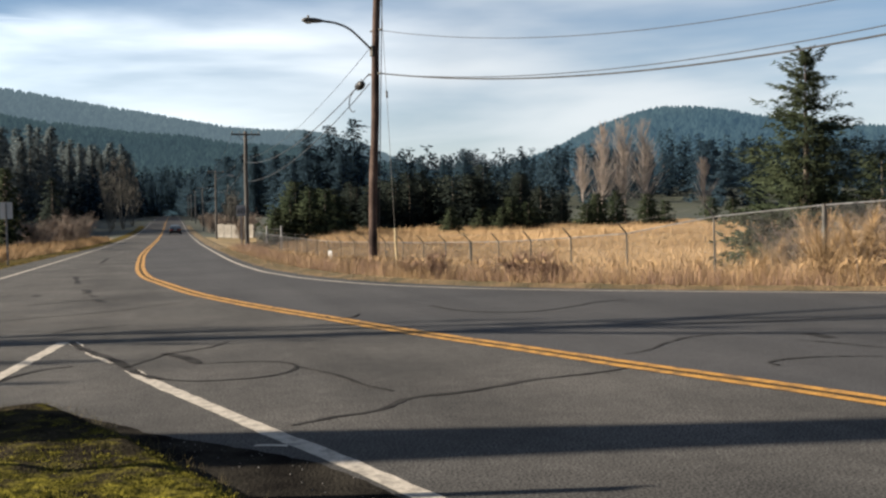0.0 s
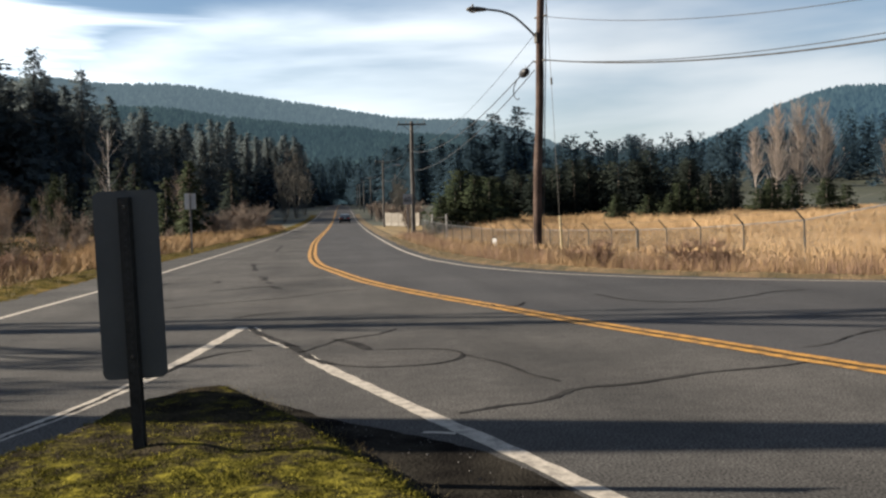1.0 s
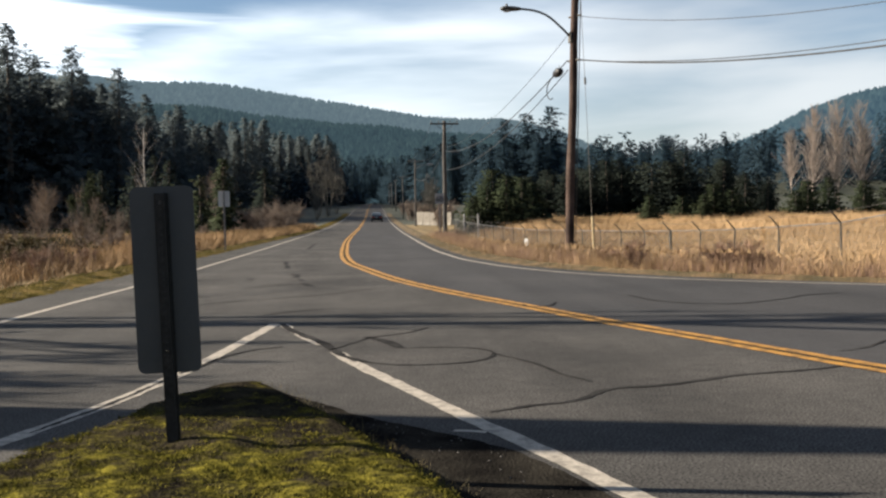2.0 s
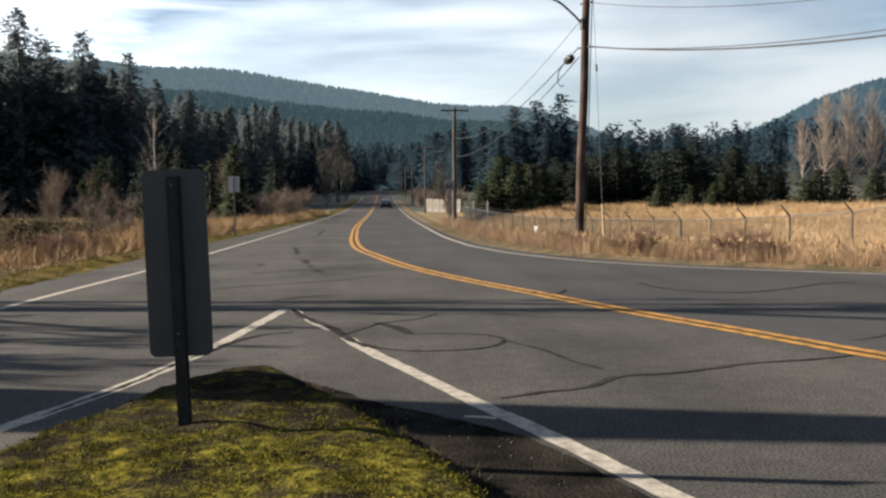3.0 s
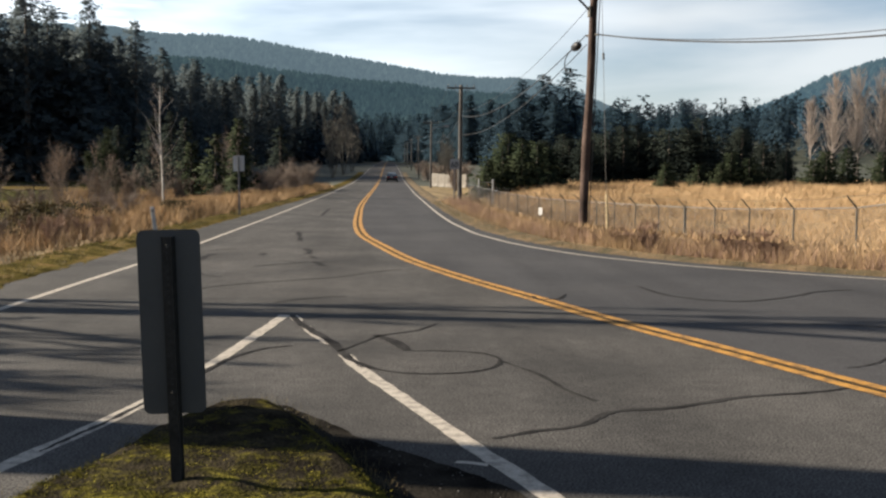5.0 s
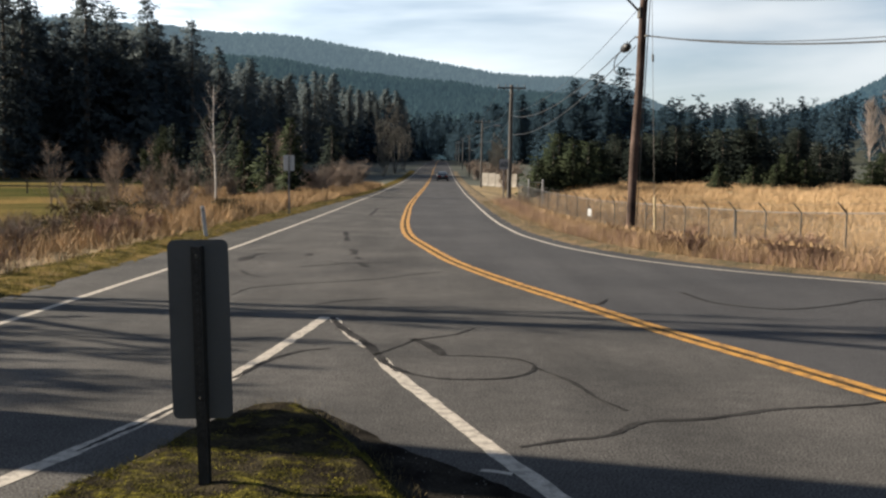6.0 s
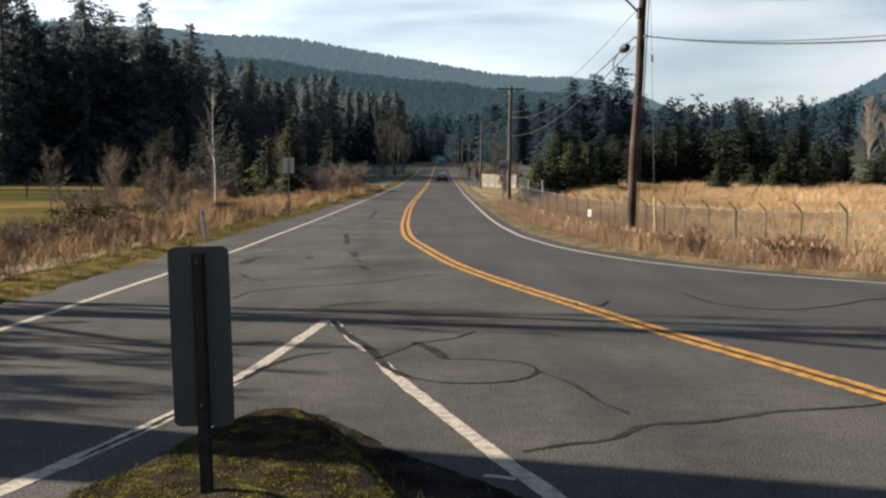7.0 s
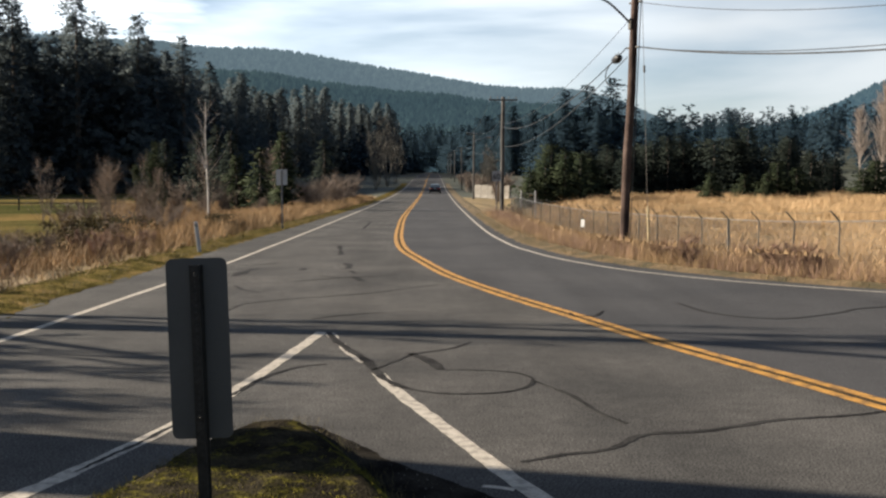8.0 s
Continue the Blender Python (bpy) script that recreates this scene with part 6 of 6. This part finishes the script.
def old_maple(m, label, trunk, radii, limbs):
    """A thick leafless trunk with heavy limbs."""
    tree = thing("old_maple", m, label, "tree")
    bm = bmesh.new()
    tube(bm, trunk, radii, 12)
    part("trunk", bm, M_BARK, tree, smooth=True)
    for z, a, L in limbs:
        c, s = math.cos(radians(a)), math.sin(radians(a))
        at = np.array([[np.interp(z, [p[2] for p in trunk], [p[j] for p in trunk]) for j in (0, 1)]])[0]
        pts = spline([(at[0], at[1], z), (at[0] + c * L * 0.4, at[1] + s * L * 0.4, z + L * 0.35), (at[0] + c * L * 0.75, at[1] + s * L * 0.75, z + L * 0.8), (at[0] + c * L, at[1] + s * L, z + L * 1.1)], 0.5)
        bm = bmesh.new()
        tube(bm, pts, [0.11 * (1 - 0.09 * min(j, 9)) for j in range(len(pts))], 6)
        part("limb", bm, M_BARK, tree, smooth=True)


old_maple(spot(-8.6, 7.38), "thick old leafless maple beside the junction", [(0, 0, -0.3), (0.02, 0, 1.5), (0, 0.02, 2.7), (0, 0.03, 4.0), (0.05, 0, 5.2), (0.1, 0, 7.0), (0.2, 0.1, 11.0)], [0.80, 0.70, 0.63, 0.46, 0.33, 0.26, 0.10],
          ((5.4, 170, 3.8), (6.0, 290, 3.6), (6.6, 100, 3.3), (7.2, 220, 3.4), (8.0, 350, 3.0), (8.8, 130, 2.6)))
old_maple(spot(-13.0, 13.35), "leaning old leafless maple beside the junction", [(0, 0, -0.3), (0, 0.16, 1.5), (0, 0.42, 3.6), (0, 0.68, 5.7), (0, 0.90, 7.7), (0, 1.2, 11.0)], [0.50, 0.40, 0.30, 0.19, 0.11, 0.05],
          ((3.4, 240, 2.2), (6.6, 170, 2.8), (7.4, 300, 2.6), (8.2, 60, 2.4)))


# ---- the car on the far lane ----
M_CAR = mat("black_green_car_paint", (0.006, 0.009, 0.011), (0.008, 0.012, 0.014), 3, 0.18, 0, 30, spec=0.6, fine_mix=0.02)
M_GLASS = mat("dark_car_glass", (0.02, 0.025, 0.028), (0.03, 0.035, 0.038), 2, 0.06, 0, 20, spec=0.7, fine_mix=0.02)
M_TYRE = mat("tyre_rubber", (0.012, 0.012, 0.012), (0.02, 0.02, 0.02), 6, 0.85, 0.2, 60)
M_RIM = mat("silver_alloy", (0.62, 0.60, 0.57), (0.74, 0.72, 0.69), 6, 0.3, 0, 60, metal=0.8, fine_mix=0.05)
M_TRIM = mat("bright_trim", (0.6, 0.6, 0.6), (0.75, 0.75, 0.75), 6, 0.2, 0, 60, metal=0.9, fine_mix=0.03)
M_TAIL = mat("red_tail_lamp", (0.16, 0.008, 0.006), (0.22, 0.012, 0.008), 8, 0.25, 0, 40, fine_mix=0.1)
M_AMBER = mat("amber_indicator", (0.7, 0.18, 0.01), (0.8, 0.24, 0.02), 8, 0.25, 0, 40, fine_mix=0.1)

car = thing("coupe_car", pose(0.36, 150.0, float(road_height(150.0)) + 0.02, 0.8, 0, 0), "dark green-black eighties coupe driving on the far lane", "car")


def loft(bm, sections):
    """Skin across sections of equal count; each is a half outline mirrored in x."""
    rows = []
    for y, half in sections:
        ring = [(px, y, pz) for px, pz in half] + [(-px, y, pz) for px, pz in half[::-1]]
        rows.append([bm.verts.new(v) for v in ring])
    for a, b in zip(rows, rows[1:]):
        for k in range(len(a)):
            j = (k + 1) % len(a)
            bm.faces.new((a[k], a[j], b[j], b[k]))
    bm.faces.new(rows[0][::-1])
    bm.faces.new(rows[-1])


def body_half(w, belt, deck, sill):
    return [(w * 0.80, sill), (w * 0.95, sill + 0.04), (w * 1.0, sill + 0.22), (w * 1.0, belt - 0.16), (w * 0.97, belt - 0.04), (w * 0.90, belt), (w * 0.45, deck)]


bm = bmesh.new()
loft(bm, [(-2.36, body_half(0.74, 0.80, 0.83, 0.42)), (-2.30, body_half(0.80, 0.88, 0.91, 0.30)), (-1.9, body_half(0.84, 0.92, 0.955, 0.22)), (-1.3, body_half(0.86, 0.92, 0.95, 0.19)), (-0.4, body_half(0.865, 0.90, 0.92, 0.18)), (0.5, body_half(0.862, 0.89, 0.92, 0.18)), (1.2, body_half(0.85, 0.86, 0.90, 0.19)), (1.8, body_half(0.83, 0.82, 0.855, 0.22)), (2.25, body_half(0.79, 0.76, 0.79, 0.28)), (2.38, body_half(0.74, 0.66, 0.68, 0.36))])
body = part("body", bm, M_CAR, car, smooth=True)
bm = bmesh.new()
loft(bm, [(-1.72, [(0.72, 0.90), (0.70, 0.92), (0.4, 0.93)]), (-0.95, [(0.74, 0.90), (0.60, 1.26), (0.36, 1.31)]), (-0.3, [(0.75, 0.90), (0.61, 1.32), (0.38, 1.365)]), (0.25, [(0.75, 0.89), (0.60, 1.30), (0.37, 1.345)]), (1.02, [(0.72, 0.88), (0.70, 0.90), (0.4, 0.91)])])
cabin = part("cabin", bm, M_CAR, car, smooth=False)


def quad_panel(pts, t):
    b = bmesh.new()
    v = [Vector(p) for p in pts]
    nrm = (v[1] - v[0]).cross(v[2] - v[0]).normalized() * t
    a = [b.verts.new(p) for p in v]
    c = [b.verts.new(p + nrm) for p in v]
    b.faces.new(a[::-1])
    b.faces.new(c)
    for k in range(len(v)):
        j = (k + 1) % len(v)
        b.faces.new((a[k], a[j], c[j], c[k]))
    return b


part("rear_window", quad_panel([(-0.60, -1.64, 0.975), (0.60, -1.64, 0.975), (0.52, -1.02, 1.275), (-0.52, -1.02, 1.275)], 0.012), M_GLASS, cabin, "dark rear window")
part("windscreen", quad_panel([(0.62, 0.97, 0.95), (-0.62, 0.97, 0.95), (-0.52, 0.33, 1.31), (0.52, 0.33, 1.31)], 0.012), M_GLASS, cabin)
for s in (1, -1):
    for y0, y1, t0, t1 in ((-1.15, -0.55, -0.92, -0.55), (-0.5, 0.72, -0.5, 0.22)):
        pts = [(s * 0.765, y0, 0.93), (s * 0.765, y1, 0.93), (s * 0.632, t1, 1.25), (s * 0.632, t0, 1.25)]
        part("side_window", quad_panel(pts if s > 0 else pts[::-1], 0.012), M_GLASS, cabin)
    bm = bmesh.new()
    tube(bm, [(s * 0.865, -2.1, 0.70), (s * 0.872, 0, 0.70), (s * 0.85, 1.9, 0.66)], 0.012, 6)
    part("side_trim", bm, M_TRIM, body)
    bm = bmesh.new()
    box(bm, 0.16, 0.10, 0.11, Matrix.Translation((s * 0.93, 0.62, 0.98)), 0.03)
    part("mirror", bm, M_BLACK, body)
    bm = bmesh.new()
    box(bm, 0.42, 0.05, 0.15, Matrix.Translation((s * 0.50, -2.345, 0.70)), 0.015)
    tail = part("tail_lamp", bm, M_TAIL, body, "red tail lamp")
    bm = bmesh.new()
    box(bm, 0.10, 0.09, 0.15, Matrix.Translation((s * 0.745, -2.31, 0.70)), 0.015)
    part("indicator", bm, M_AMBER, tail, "amber indicator")
    bm = bmesh.new()
    bmesh.ops.create_cone(bm, cap_ends=True, segments=16, radius1=0.09, radius2=0.08, depth=0.04, matrix=Matrix.Translation((s * 0.55, 2.37, 0.58)) @ pose(0, 0, 0, 90))
    part("headlight", bm, M_SIGN_WHITE, body)
    for y in (-1.34, 1.29):
        bm = bmesh.new()
        bmesh.ops.create_cone(bm, cap_ends=True, segments=28, radius1=0.315, radius2=0.315, depth=0.21, matrix=Matrix.Translation((s * 0.765, y, 0.315)) @ pose(0, 0, 0, 0, 90))
        bmesh.ops.bevel(bm, geom=[e for e in bm.edges if len(e.link_faces) == 2 and any(len(f.verts) > 4 for f in e.link_faces)], offset=0.035, segments=2, affect="EDGES")
        wheel = part("wheel", bm, M_TYRE, car, smooth=False)
        bm = bmesh.new()
        bmesh.ops.create_cone(bm, cap_ends=True, segments=24, radius1=0.205, radius2=0.205, depth=0.02, matrix=Matrix.Translation((s * 0.868, y, 0.315)) @ pose(0, 0, 0, 0, 90))
        for j in range(10):
            box(bm, 0.02, 0.02, 0.36, Matrix.Translation((s * 0.882, y, 0.315)) @ pose(0, 0, 0, 18 * j), 0.004)
        part("rim", bm, M_RIM, wheel, "silver lattice rim")
bm = bmesh.new()
box(bm, 1.68, 0.16, 0.17, Matrix.Translation((0, -2.40, 0.50)), 0.05)
part("rear_bumper", bm, M_BLACK, car)
bm = bmesh.new()
box(bm, 1.62, 0.16, 0.17, Matrix.Translation((0, 2.40, 0.46)), 0.05)
part("front_bumper", bm, M_BLACK, car)
bm = bmesh.new()
plate(bm, 0.30, 0.15, 0.006, Matrix.Translation((0, -2.38, 0.71)), 0.01)
licence = part("rear_plate", bm, M_SIGN_WHITE, body, "pale licence plate")
bm = bmesh.new()
box(bm, 0.22, 0.004, 0.06, Matrix.Translation((0, -2.387, 0.705)))
part("bar", bm, M_BLACK, licence)
bm = bmesh.new()
tube(bm, [(-0.45, -2.47, 0.28), (-0.45, -2.2, 0.28)], 0.03, 8)
part("exhaust", bm, M_GALV_DARK, car)
